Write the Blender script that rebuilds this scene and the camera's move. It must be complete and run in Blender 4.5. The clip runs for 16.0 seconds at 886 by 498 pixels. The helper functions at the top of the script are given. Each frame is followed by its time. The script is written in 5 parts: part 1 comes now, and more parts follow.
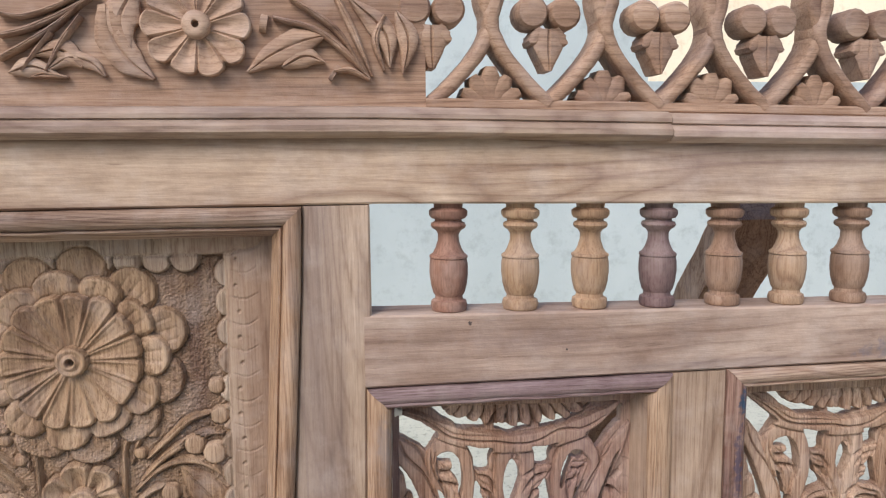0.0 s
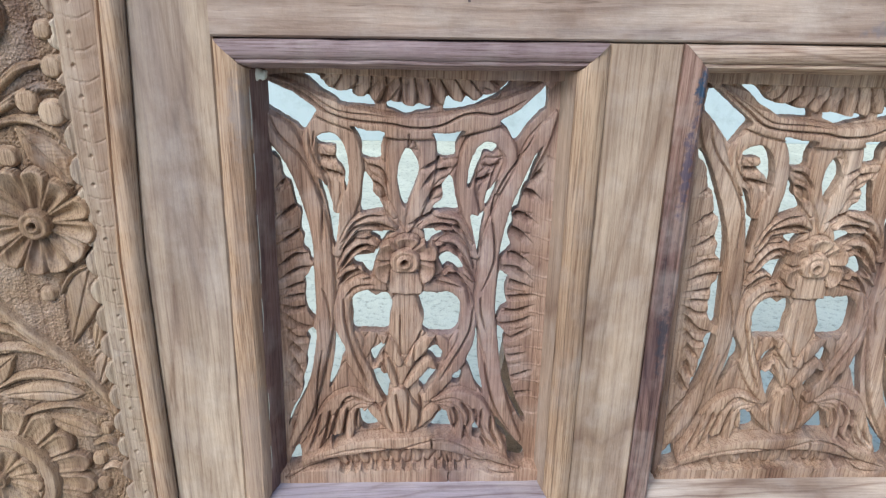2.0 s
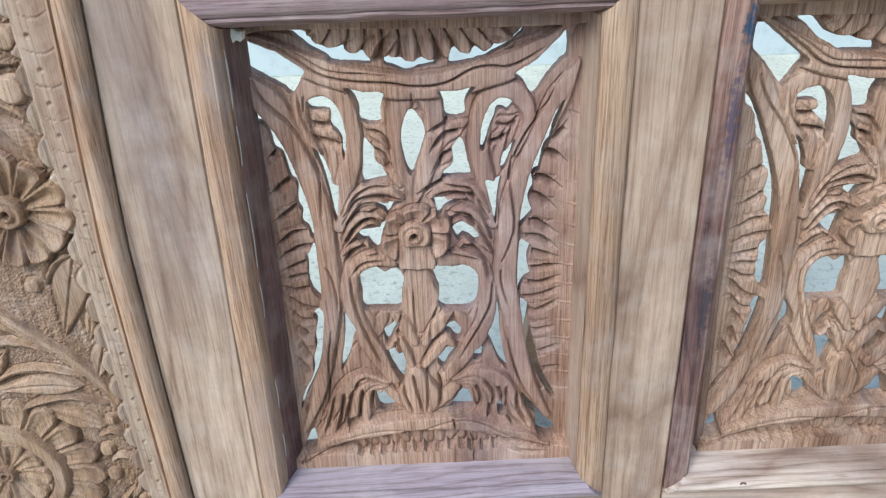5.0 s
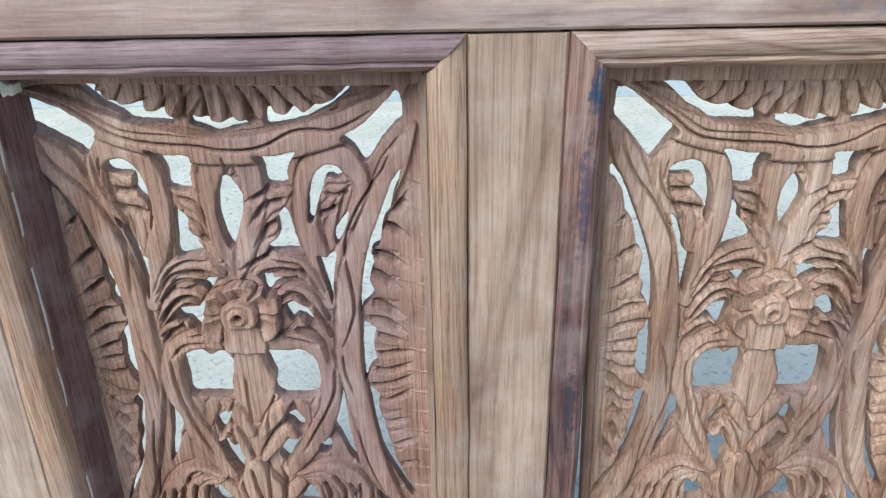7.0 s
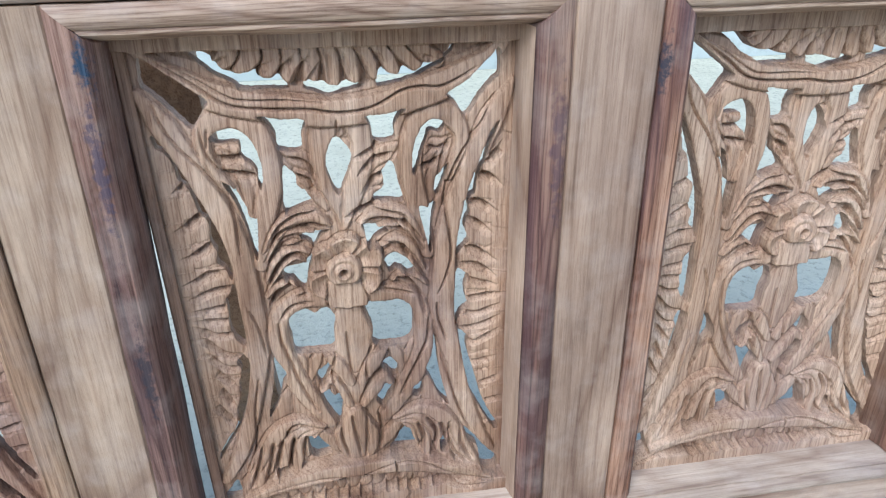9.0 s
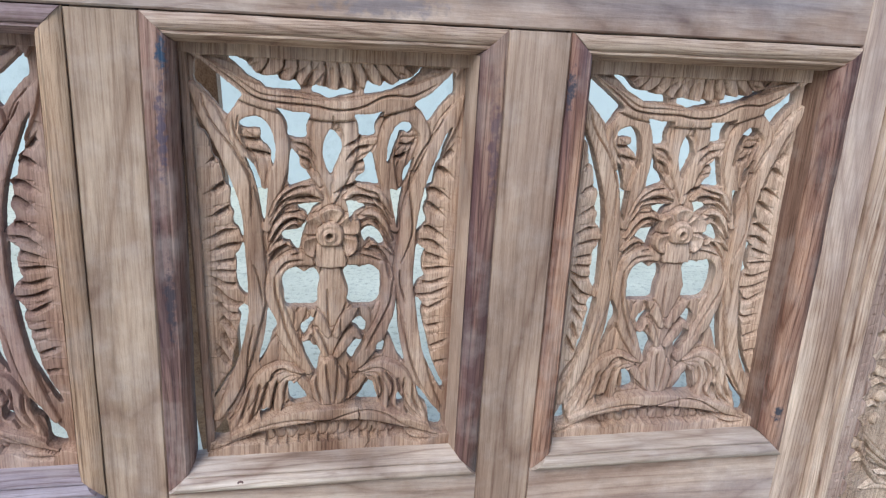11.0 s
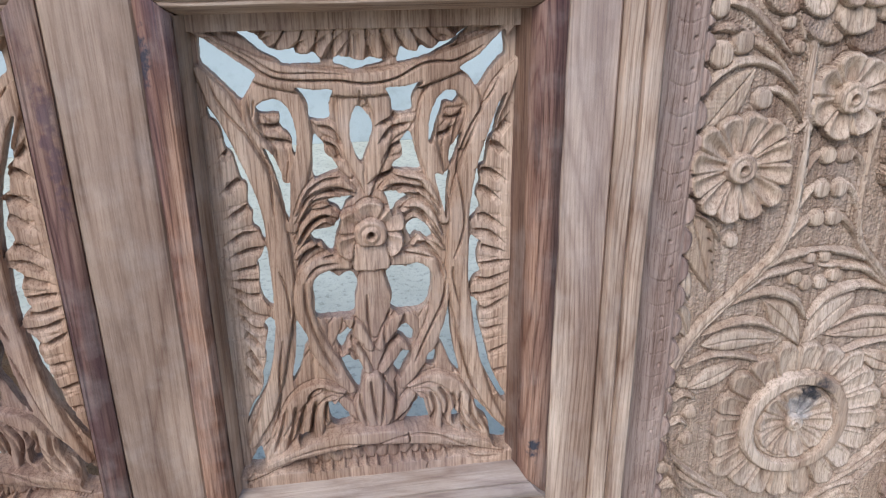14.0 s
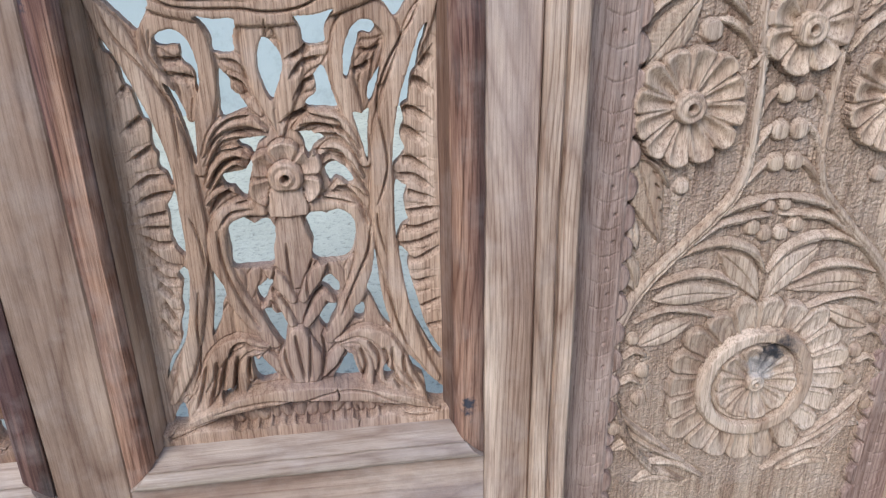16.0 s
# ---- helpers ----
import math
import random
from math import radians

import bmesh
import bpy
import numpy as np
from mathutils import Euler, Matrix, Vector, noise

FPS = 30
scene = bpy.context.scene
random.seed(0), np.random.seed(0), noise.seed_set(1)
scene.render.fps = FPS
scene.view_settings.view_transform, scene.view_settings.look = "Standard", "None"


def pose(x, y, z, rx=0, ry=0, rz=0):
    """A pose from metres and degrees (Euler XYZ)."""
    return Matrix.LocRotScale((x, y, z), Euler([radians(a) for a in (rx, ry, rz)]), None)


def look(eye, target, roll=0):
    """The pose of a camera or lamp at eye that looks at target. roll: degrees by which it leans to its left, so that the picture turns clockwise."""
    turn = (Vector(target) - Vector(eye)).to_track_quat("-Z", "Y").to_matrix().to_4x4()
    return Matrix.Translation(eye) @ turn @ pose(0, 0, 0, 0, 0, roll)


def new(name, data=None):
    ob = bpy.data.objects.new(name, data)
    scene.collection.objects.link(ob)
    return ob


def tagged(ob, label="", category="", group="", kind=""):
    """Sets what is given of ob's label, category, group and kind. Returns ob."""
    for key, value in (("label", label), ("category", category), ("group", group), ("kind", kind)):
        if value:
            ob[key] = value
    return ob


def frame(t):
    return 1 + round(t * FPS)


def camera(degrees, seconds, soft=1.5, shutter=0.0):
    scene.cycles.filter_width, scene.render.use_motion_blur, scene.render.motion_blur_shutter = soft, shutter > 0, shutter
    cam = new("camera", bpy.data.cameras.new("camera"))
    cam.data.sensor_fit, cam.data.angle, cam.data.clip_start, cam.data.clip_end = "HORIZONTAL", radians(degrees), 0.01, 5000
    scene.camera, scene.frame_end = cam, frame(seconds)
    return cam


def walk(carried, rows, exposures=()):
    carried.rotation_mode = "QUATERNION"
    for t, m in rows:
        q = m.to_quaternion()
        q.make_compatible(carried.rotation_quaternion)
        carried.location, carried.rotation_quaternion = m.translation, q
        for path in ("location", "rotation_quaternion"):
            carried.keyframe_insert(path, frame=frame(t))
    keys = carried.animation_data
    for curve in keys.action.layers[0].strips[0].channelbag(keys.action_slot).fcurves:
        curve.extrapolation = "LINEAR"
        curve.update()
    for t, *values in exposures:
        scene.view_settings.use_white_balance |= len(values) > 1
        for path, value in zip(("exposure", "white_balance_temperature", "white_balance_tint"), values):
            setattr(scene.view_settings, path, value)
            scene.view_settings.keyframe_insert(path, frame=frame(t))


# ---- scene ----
cam = camera(61.0, 16.0, 1.2)
EXPOSURES = ((0, 0.78, 6650, 12), (0.6, 0.78, 6800, 14), (1.0, 0.76, 7400, 15), (1.4, 0.8, 6800, 13), (2.0, 1.04, 5850, 2), (3.8, 1.13, 5780, 1), (6.5, 1.06, 5800, 5), (9, 1.06, 5650, 3), (11.5, 0.87, 5780, 5), (14, 0.72, 5850, 9), (16, 0.75, 5880, 8))
PATH = [
    (0, (-0.508, -0.642, 1.138), (-0.215, 1.322, 0.898), -0.6),
    (0.5, (-0.378, -0.624, 1.144), (-0.109, 1.325, 0.786), 0.1),
    (1, (-0.285, -0.61, 1.131), (-0.197, 1.311, 0.581), -0.8),
    (1.5, (-0.305, -0.592, 1.113), (-0.363, 1.28, 0.413), -0.4),
    (1.8, (-0.327, -0.559, 1.067), (-0.296, 1.273, 0.265), 1.0),
    (2, (-0.339, -0.552, 1.001), (-0.26, 1.301, 0.251), 1.0),
    (2.5, (-0.347, -0.514, 0.985), (-0.224, 1.292, 0.136), 1.2),
    (3, (-0.346, -0.49, 0.986), (-0.174, 1.302, 0.115), 0.9),
    (3.5, (-0.342, -0.483, 0.986), (-0.168, 1.303, 0.102), 0.2),
    (4, (-0.343, -0.495, 1.0), (-0.231, 1.292, 0.108), -1.6),
    (4.2, (-0.344, -0.491, 1.009), (-0.277, 1.268, 0.06), -2.8),
    (6.3, (-0.259, -0.437, 1.0), (-0.336, 1.355, 0.115), -0.7),
    (6.5, (-0.25, -0.418, 0.999), (-0.308, 1.365, 0.095), -0.7),
    (7, (-0.213, -0.401, 1.006), (-0.207, 1.402, 0.141), -1.1),
    (7.5, (-0.174, -0.4, 1.023), (-0.076, 1.411, 0.179), -1.7),
    (8, (-0.119, -0.391, 1.038), (0.148, 1.405, 0.2), -2.7),
    (8.5, (-0.045, -0.404, 1.025), (0.273, 1.37, 0.158), -2.2),
    (9, (-0.002, -0.435, 1.003), (0.284, 1.318, 0.083), -0.5),
    (9.2, (0.01, -0.444, 1.0), (0.278, 1.316, 0.089), 0.6),
    (11.3, (-0.03, -0.647, 0.942), (0.363, 1.232, 0.381), 3.2),
    (11.5, (-0.024, -0.65, 0.944), (0.38, 1.228, 0.387), 2.8),
    (12, (0.037, -0.62, 0.948), (0.39, 1.252, 0.34), 2.9),
    (12.5, (0.134, -0.579, 0.937), (0.517, 1.282, 0.314), 2.0),
    (13, (0.234, -0.547, 0.943), (0.622, 1.293, 0.262), 0.1),
    (13.5, (0.289, -0.525, 0.943), (0.627, 1.316, 0.24), -1.4),
    (14, (0.317, -0.513, 0.951), (0.61, 1.324, 0.216), -0.5),
    (14.5, (0.331, -0.508, 0.944), (0.621, 1.339, 0.235), 0.7),
    (15, (0.361, -0.493, 0.957), (0.653, 1.358, 0.257), -0.4),
    (15.5, (0.367, -0.485, 0.955), (0.659, 1.36, 0.241), 0.1),
    (16, (0.391, -0.496, 0.919), (0.63, 1.318, 0.113), -1.1),
]
walk(cam, [(t, look(eye, target, roll)) for t, eye, target, roll in PATH], EXPOSURES)

# ---- light ----
world = bpy.data.worlds.new("world")
scene.world = world
world.use_nodes = True
wn, wl = world.node_tree.nodes, world.node_tree.links
sky = wn.new("ShaderNodeTexSky")
sky.sky_type, sky.sun_disc = "NISHITA", False
sky.sun_elevation, sky.sun_rotation = radians(42), radians(212)
sky.dust_density, sky.air_density = 1.2, 1.0
wl.new(sky.outputs["Color"], wn["Background"].inputs["Color"])
wn["Background"].inputs["Strength"].default_value = 0.143
sun_data = bpy.data.lights.new("sun", "SUN")
sun_data.energy, sun_data.angle, sun_data.color = 1.46, radians(30), (1.0, 0.995, 0.99)
sun = new("sun", sun_data)
sun.matrix_world = look((-2.6, -3.8, 5.1), (0, 0.3, 0.7))


# ---- materials ----
def nodes_of(name, rough):
    m = bpy.data.materials.new(name)
    m.use_nodes = True
    n, l = m.node_tree.nodes, m.node_tree.links
    b = n["Principled BSDF"]
    b.inputs["Roughness"].default_value = rough
    return m, n, l, b


def ramp(n, l, source, stops):
    r = n.new("ShaderNodeValToRGB")
    e = r.color_ramp.elements
    while len(e) < len(stops):
        e.new(0.5)
    for i, (p, c) in enumerate(stops):
        e[i].position, e[i].color = p, (*c, 1)
    l.new(source, r.inputs["Fac"])
    return r.outputs["Color"]


def tex(n, l, vec, scale, detail, w=None, rough=0.55, distort=0.0):
    t = n.new("ShaderNodeTexNoise")
    t.noise_dimensions = "4D"
    t.inputs["Scale"].default_value, t.inputs["Detail"].default_value = scale, detail
    t.inputs["Roughness"].default_value, t.inputs["Distortion"].default_value = rough, distort
    l.new(vec, t.inputs["Vector"])
    if w is not None:
        l.new(w, t.inputs["W"])
    return t.outputs["Fac"]


def mixed(n, l, kind, fac, a, b):
    m = n.new("ShaderNodeMix")
    m.data_type, m.blend_type = "RGBA", kind
    for sock, v in ((m.inputs[0], fac), (m.inputs[6], a), (m.inputs[7], b)):
        if isinstance(v, (int, float)):
            sock.default_value = v
        elif isinstance(v, tuple):
            sock.default_value = (*v, 1)
        else:
            l.new(v, sock)
    return m.outputs[2]


def maths(n, l, op, a, b):
    m = n.new("ShaderNodeMath")
    m.operation = op
    for sock, v in zip(m.inputs, (a, b)):
        if isinstance(v, (int, float)):
            sock.default_value = v
        else:
            l.new(v, sock)
    return m.outputs[0]


def wood(name, pale, mid, dark, axis, stain=(0.16, 0.09, 0.09), stained=0.35, grain=1.0, rough=0.62, stipple=0.0, fibre=0.85, blotch=0.3, sweep=0.09, hatch=0.0, lines=0.6, marks=(), whole=None, straight=0.0, vein=0.6):
    """Freshly worked hardwood: growth bands and pores drawn out along the axis, heartwood stains across it."""
    m, n, l, b = nodes_of(name, rough)
    tc = n.new("ShaderNodeTexCoord")
    info = n.new("ShaderNodeObjectInfo")
    w = maths(n, l, "MULTIPLY", info.outputs["Random"] if whole is None else 1.0, 37.0 if whole is None else whole)

    def stretched(along):
        mp = n.new("ShaderNodeMapping")
        s = [1.0, 1.0, 1.0]
        s["xyz".index(axis)] = along
        mp.inputs["Scale"].default_value = s
        l.new(tc.outputs["Object"], mp.inputs["Vector"])
        return mp.outputs["Vector"]

    bands = tex(n, l, stretched(sweep), 26.0 * grain, 4.0, w, 0.5, 0.5 + 6 * (sweep - 0.09))
    growth = tex(n, l, stretched(sweep), 15.0 * grain, 1.2, w, 0.4, 0.3 + 4 * (sweep - 0.09))
    rings = maths(n, l, "FRACT", maths(n, l, "MULTIPLY", growth, 26.0), 0.0)
    rings = maths(n, l, "ABSOLUTE", maths(n, l, "SUBTRACT", rings, 0.5), 0.0)
    if straight:
        axes = n.new("ShaderNodeSeparateXYZ")
        l.new(tc.outputs["Object"], axes.inputs["Vector"])
        across = maths(n, l, "ADD", axes.outputs["Z" if axis == "x" else "X"], maths(n, l, "MULTIPLY", axes.outputs["Y"], 0.2))
        drift = tex(n, l, stretched(0.16), 11.0, 2.5, w, 0.5)
        lane = maths(n, l, "ADD", maths(n, l, "MULTIPLY", across, straight), maths(n, l, "MULTIPLY", drift, 0.075 * straight))
        lane = maths(n, l, "FRACT", maths(n, l, "ADD", lane, 500.0), 0.0)
        force = tex(n, l, stretched(0.06), 60.0, 3.0, w, 0.6)
    fibres = tex(n, l, stretched(0.03), 760.0, 5.0, w, 0.7)
    patch = tex(n, l, stretched(0.22), 9.0, 3.0, w, 0.55, 0.6)
    col = ramp(n, l, bands, ((0.30, dark), (0.47, mid), (0.66, pale)))
    line = ramp(n, l, rings, ((0.0, (0.46, 0.34, 0.29)), (0.17, (0.95, 0.93, 0.92)), (0.5, (1.05, 1.05, 1.05))))
    line = mixed(n, l, "MIX", ramp(n, l, patch, ((0.35, (0, 0, 0)), (0.62, (1, 1, 1)))), (1.0, 0.99, 0.98), line)
    col = mixed(n, l, "MULTIPLY", lines, col, line)
    if sweep > 0.1:
        broad = tex(n, l, stretched(0.24), 6.5, 1.6, w, 0.45, 0.9)
        broad = maths(n, l, "ABSOLUTE", maths(n, l, "SUBTRACT", maths(n, l, "FRACT", maths(n, l, "MULTIPLY", broad, 9.0), 0.0), 0.5), 0.0)
        col = mixed(n, l, "MULTIPLY", 0.9, col, ramp(n, l, broad, ((0.0, (0.62, 0.54, 0.50)), (0.05, (0.76, 0.69, 0.65)), (0.16, (0.93, 0.90, 0.88)), (0.30, (1.02, 1.0, 0.98)), (0.5, (1.16, 1.15, 1.13)))))
    col = mixed(n, l, "MULTIPLY", fibre, col, ramp(n, l, fibres, ((0.38, (0.48, 0.41, 0.37)), (0.52, (1, 1, 1)), (0.72, (1.12, 1.1, 1.08)))))
    streak = tex(n, l, stretched(0.025), 190.0, 3.0, w, 0.6)
    col = mixed(n, l, "MULTIPLY", 1.0 if lines > 0.95 else 0.55 * min(1, fibre * 1.2), col, ramp(n, l, streak, ((0.34, (0.58, 0.50, 0.46)), (0.5, (1, 1, 1)), (0.7, (1.1, 1.09, 1.08)))))
    if straight:
        deep = ramp(n, l, lane, ((0.0, (0.80, 0.74, 0.70)), (0.16, (0.42, 0.31, 0.26)), (0.26, (0.90, 0.87, 0.85)), (0.6, (1.08, 1.07, 1.06)), (1.0, (0.90, 0.87, 0.84))))
        col = mixed(n, l, "MULTIPLY", maths(n, l, "MULTIPLY", ramp(n, l, force, ((0.36, (0.15, 0.15, 0.15)), (0.58, (1, 1, 1)))), vein), col, deep)
    spot = maths(n, l, "MULTIPLY", ramp(n, l, patch, ((0.50, (0, 0, 0)), (0.66, (1, 1, 1)))), stained)
    col = mixed(n, l, "MIX", spot, col, stain)
    dust = tex(n, l, tc.outputs["Object"], 26.0, 5.0, w, 0.6)
    col = mixed(n, l, "MIX", maths(n, l, "MULTIPLY", ramp(n, l, dust, ((0.48, (0, 0, 0)), (0.75, (1, 1, 1)))), blotch), col, (0.56, 0.47, 0.41))
    cloud = tex(n, l, stretched(0.35), 14.0, 4.0, w, 0.6, 1.2)
    col = mixed(n, l, "MULTIPLY", 0.5, col, ramp(n, l, cloud, ((0.32, (0.66, 0.60, 0.58)), (0.5, (1, 1, 1)), (0.68, (1.14, 1.13, 1.12)))))
    for centre, size, colour, amount in marks:
        off, div, far = (n.new("ShaderNodeVectorMath") for _ in range(3))
        off.operation, div.operation, far.operation = "SUBTRACT", "DIVIDE", "LENGTH"
        l.new(tc.outputs["Object"], off.inputs[0])
        off.inputs[1].default_value, div.inputs[1].default_value = centre, size
        l.new(off.outputs[0], div.inputs[0])
        l.new(div.outputs[0], far.inputs[0])
        ragged = tex(n, l, tc.outputs["Object"], 0.9 / min(size), 5.0, None, 0.65)
        edge = maths(n, l, "ADD", far.outputs["Value"], maths(n, l, "MULTIPLY", maths(n, l, "SUBTRACT", ragged, 0.5), 3.2))
        col = mixed(n, l, "MIX", maths(n, l, "MULTIPLY", ramp(n, l, edge, ((0.35, (1, 1, 1)), (0.95, (0, 0, 0)))), amount), col, colour)
    torn = tex(n, l, stretched(0.10), 210.0, 3.0, w, 0.55)
    col = mixed(n, l, "MULTIPLY", 0.8 * (1 - fibre), col, ramp(n, l, torn, ((0.26, (0.45, 0.38, 0.36)), (0.33, (1, 1, 1)), (0.70, (1, 1, 1)), (0.76, (1.25, 1.24, 1.22)))))
    mottle = tex(n, l, stretched(0.5), 70.0, 6.0, w, 0.7)
    col = mixed(n, l, "MULTIPLY", 0.9 * (1 - fibre), col, ramp(n, l, mottle, ((0.30, (0.74, 0.71, 0.69)), (0.5, (1, 1, 1)), (0.70, (1.17, 1.17, 1.16)))))
    hue = n.new("ShaderNodeHueSaturation")
    if whole is None:
        l.new(maths(n, l, "ADD", maths(n, l, "MULTIPLY", info.outputs["Random"], 0.16), 0.92), hue.inputs["Value"])
    l.new(col, hue.inputs["Color"])
    l.new(hue.outputs["Color"], b.inputs["Base Color"])
    l.new(ramp(n, l, fibres, ((0.3, (rough + 0.15,) * 3), (0.7, (rough - 0.1,) * 3))), b.inputs["Roughness"])
    b.inputs["Specular IOR Level"].default_value = 0.35
    cuts = tex(n, l, tc.outputs["Object"], 95.0, 3.0, w, 0.6)
    if stipple:
        punched = n.new("ShaderNodeTexVoronoi")
        punched.inputs["Scale"].default_value = 420.0
        l.new(tc.outputs["Object"], punched.inputs["Vector"])
        cuts = maths(n, l, "ADD", cuts, maths(n, l, "MULTIPLY", punched.outputs["Distance"], 4.5 * stipple))
    if hatch:
        comb = n.new("ShaderNodeTexWave")
        comb.bands_direction = "DIAGONAL"
        comb.inputs["Scale"].default_value, comb.inputs["Distortion"].default_value, comb.inputs["Detail Scale"].default_value = 210.0, 6.0, 0.25
        l.new(tc.outputs["Object"], comb.inputs["Vector"])
        cuts = maths(n, l, "ADD", cuts, maths(n, l, "MULTIPLY", comb.outputs["Fac"], hatch))
    bump = n.new("ShaderNodeBump")
    bump.inputs["Strength"].default_value, bump.inputs["Distance"].default_value = 0.7, 0.0012
    l.new(maths(n, l, "ADD", maths(n, l, "MULTIPLY", fibres, 0.7 * fibre), maths(n, l, "ADD", maths(n, l, "MULTIPLY", cuts, 0.8), maths(n, l, "MULTIPLY", torn, 1.9 * (1 - fibre)))), bump.inputs["Height"])
    l.new(bump.outputs["Normal"], b.inputs["Normal"])
    return m


TAN = (0.535, 0.375, 0.262), (0.405, 0.26, 0.17), (0.21, 0.116, 0.072)
PALE = (0.51, 0.39, 0.288), (0.40, 0.288, 0.202), (0.235, 0.15, 0.103)
carve_z = wood("carved_wood_upright", *TAN, "z", fibre=0.85, lines=0.5, whole=3.0, straight=230.0, vein=0.5)
carve_warm = wood("carved_wood_warm", (0.48, 0.325, 0.228), (0.36, 0.218, 0.145), (0.20, 0.112, 0.075), "z", (0.22, 0.14, 0.14), 0.45, fibre=0.85, lines=0.5, whole=7.0, straight=230.0, vein=0.5)
carve_light = wood("carved_wood_light", (0.595, 0.43, 0.312), (0.465, 0.31, 0.21), (0.25, 0.144, 0.092), "z", (0.28, 0.19, 0.17), 0.4, fibre=0.85, lines=0.5, whole=12.0, straight=230.0, vein=0.5)
relief_z = wood("relief_wood", (0.64, 0.50, 0.385), (0.53, 0.395, 0.285), (0.34, 0.225, 0.15), "z", stained=0.12, hatch=0.12, lines=0.2, straight=120.0, vein=0.35)
relief_warm = wood("relief_wood_warm", (0.44, 0.30, 0.19), (0.335, 0.215, 0.125), (0.19, 0.11, 0.065), "z", stained=0.15, hatch=0.12, lines=0.2, straight=120.0, vein=0.35)
relief_knot = wood("relief_wood_knotted", (0.64, 0.50, 0.385), (0.53, 0.395, 0.285), (0.34, 0.225, 0.15), "z", stained=0.12, hatch=0.12, lines=0.2, straight=120.0, vein=0.35,
                   marks=(((0.742, 0.03, 0.545), (0.02, 0.05, 0.018), (0.50, 0.50, 0.50), 0.45), ((0.753, 0.03, 0.563), (0.020, 0.06, 0.025), (0.022, 0.022, 0.028), 0.97)))
relief_ground = wood("stippled_wood", (0.60, 0.46, 0.345), (0.49, 0.355, 0.255), (0.31, 0.20, 0.135), "z", stained=0.12, stipple=0.5, lines=0.2, straight=120.0, vein=0.35)
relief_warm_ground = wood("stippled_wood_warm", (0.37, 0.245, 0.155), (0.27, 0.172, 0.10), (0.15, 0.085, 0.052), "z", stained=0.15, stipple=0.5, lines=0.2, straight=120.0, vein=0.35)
border_z = wood("border_wood", (0.47, 0.34, 0.275), (0.36, 0.25, 0.20), (0.22, 0.14, 0.11), "z", stained=0.3, straight=200.0, vein=0.7)
pale_z = wood("sapwood_upright", (0.43, 0.322, 0.236), (0.335, 0.243, 0.173), (0.20, 0.134, 0.094), "z", (0.27, 0.20, 0.165), 0.6, 0.45, fibre=0.42, sweep=0.17, straight=95.0, vein=0.55)
pale_x = wood("sapwood_level", *PALE, "x", (0.34, 0.25, 0.22), 0.6, 0.4, fibre=0.26, sweep=0.17, straight=80.0, vein=0.5)
tan_x = wood("rail_wood", (0.48, 0.365, 0.29), (0.375, 0.27, 0.21), (0.23, 0.15, 0.12), "x", (0.22, 0.19, 0.20), 0.85, 0.4, fibre=0.16, sweep=0.17, straight=80.0, vein=0.5,
             marks=(((0.045, 0, 0.951), (0.06, 0.05, 0.011), (0.17, 0.145, 0.16), 0.65), ((-0.33, 0, 0.975), (0.09, 0.05, 0.012), (0.30, 0.21, 0.17), 0.5)))
tan_z = wood("stile_wood", (0.49, 0.36, 0.27), (0.395, 0.28, 0.205), (0.245, 0.163, 0.118), "z", (0.27, 0.182, 0.145), 0.4, 0.4, fibre=0.42, sweep=0.17, straight=95.0, vein=0.55)
blond_z = wood("blond_wood_upright", (0.62, 0.48, 0.37), (0.50, 0.372, 0.28), (0.31, 0.212, 0.15), "z", (0.36, 0.27, 0.235), 0.5, 0.6, fibre=0.6, sweep=0.14, straight=260.0, vein=0.8)
honey_z = wood("honey_wood_upright", (0.545, 0.375, 0.245), (0.425, 0.275, 0.172), (0.25, 0.145, 0.09), "z", (0.24, 0.15, 0.12), 0.4, lines=0.6, straight=230.0, vein=0.45)
spin_red = wood("spindle_red", (0.34, 0.19, 0.13), (0.24, 0.122, 0.083), (0.12, 0.058, 0.042), "z", stained=0.3, fibre=0.5)
spin_tan = wood("spindle_tan", (0.50, 0.34, 0.215), (0.39, 0.25, 0.145), (0.22, 0.125, 0.072), "z", stained=0.15, fibre=0.5)
spin_peach = wood("spindle_peach", (0.62, 0.44, 0.29), (0.50, 0.33, 0.20), (0.29, 0.17, 0.095), "z", stained=0.1, fibre=0.5)
spin_brown = wood("spindle_brown", (0.39, 0.255, 0.175), (0.28, 0.17, 0.11), (0.14, 0.078, 0.052), "z", stained=0.4, fibre=0.5)
spin_dark = wood("spindle_dark", (0.21, 0.135, 0.125), (0.145, 0.088, 0.082), (0.08, 0.046, 0.045), "z", stained=0.3, fibre=0.5)
honey_x = wood("honey_wood_level", (0.50, 0.375, 0.28), (0.40, 0.285, 0.205), (0.24, 0.155, 0.108), "x", stained=0.2, lines=0.9, straight=260.0, vein=0.8)
warm_x = wood("carved_wood_level", (0.46, 0.31, 0.215), (0.36, 0.225, 0.145), (0.21, 0.12, 0.08), "x", (0.19, 0.12, 0.105), 0.5, lines=0.3, fibre=0.5, straight=110.0, vein=0.5)
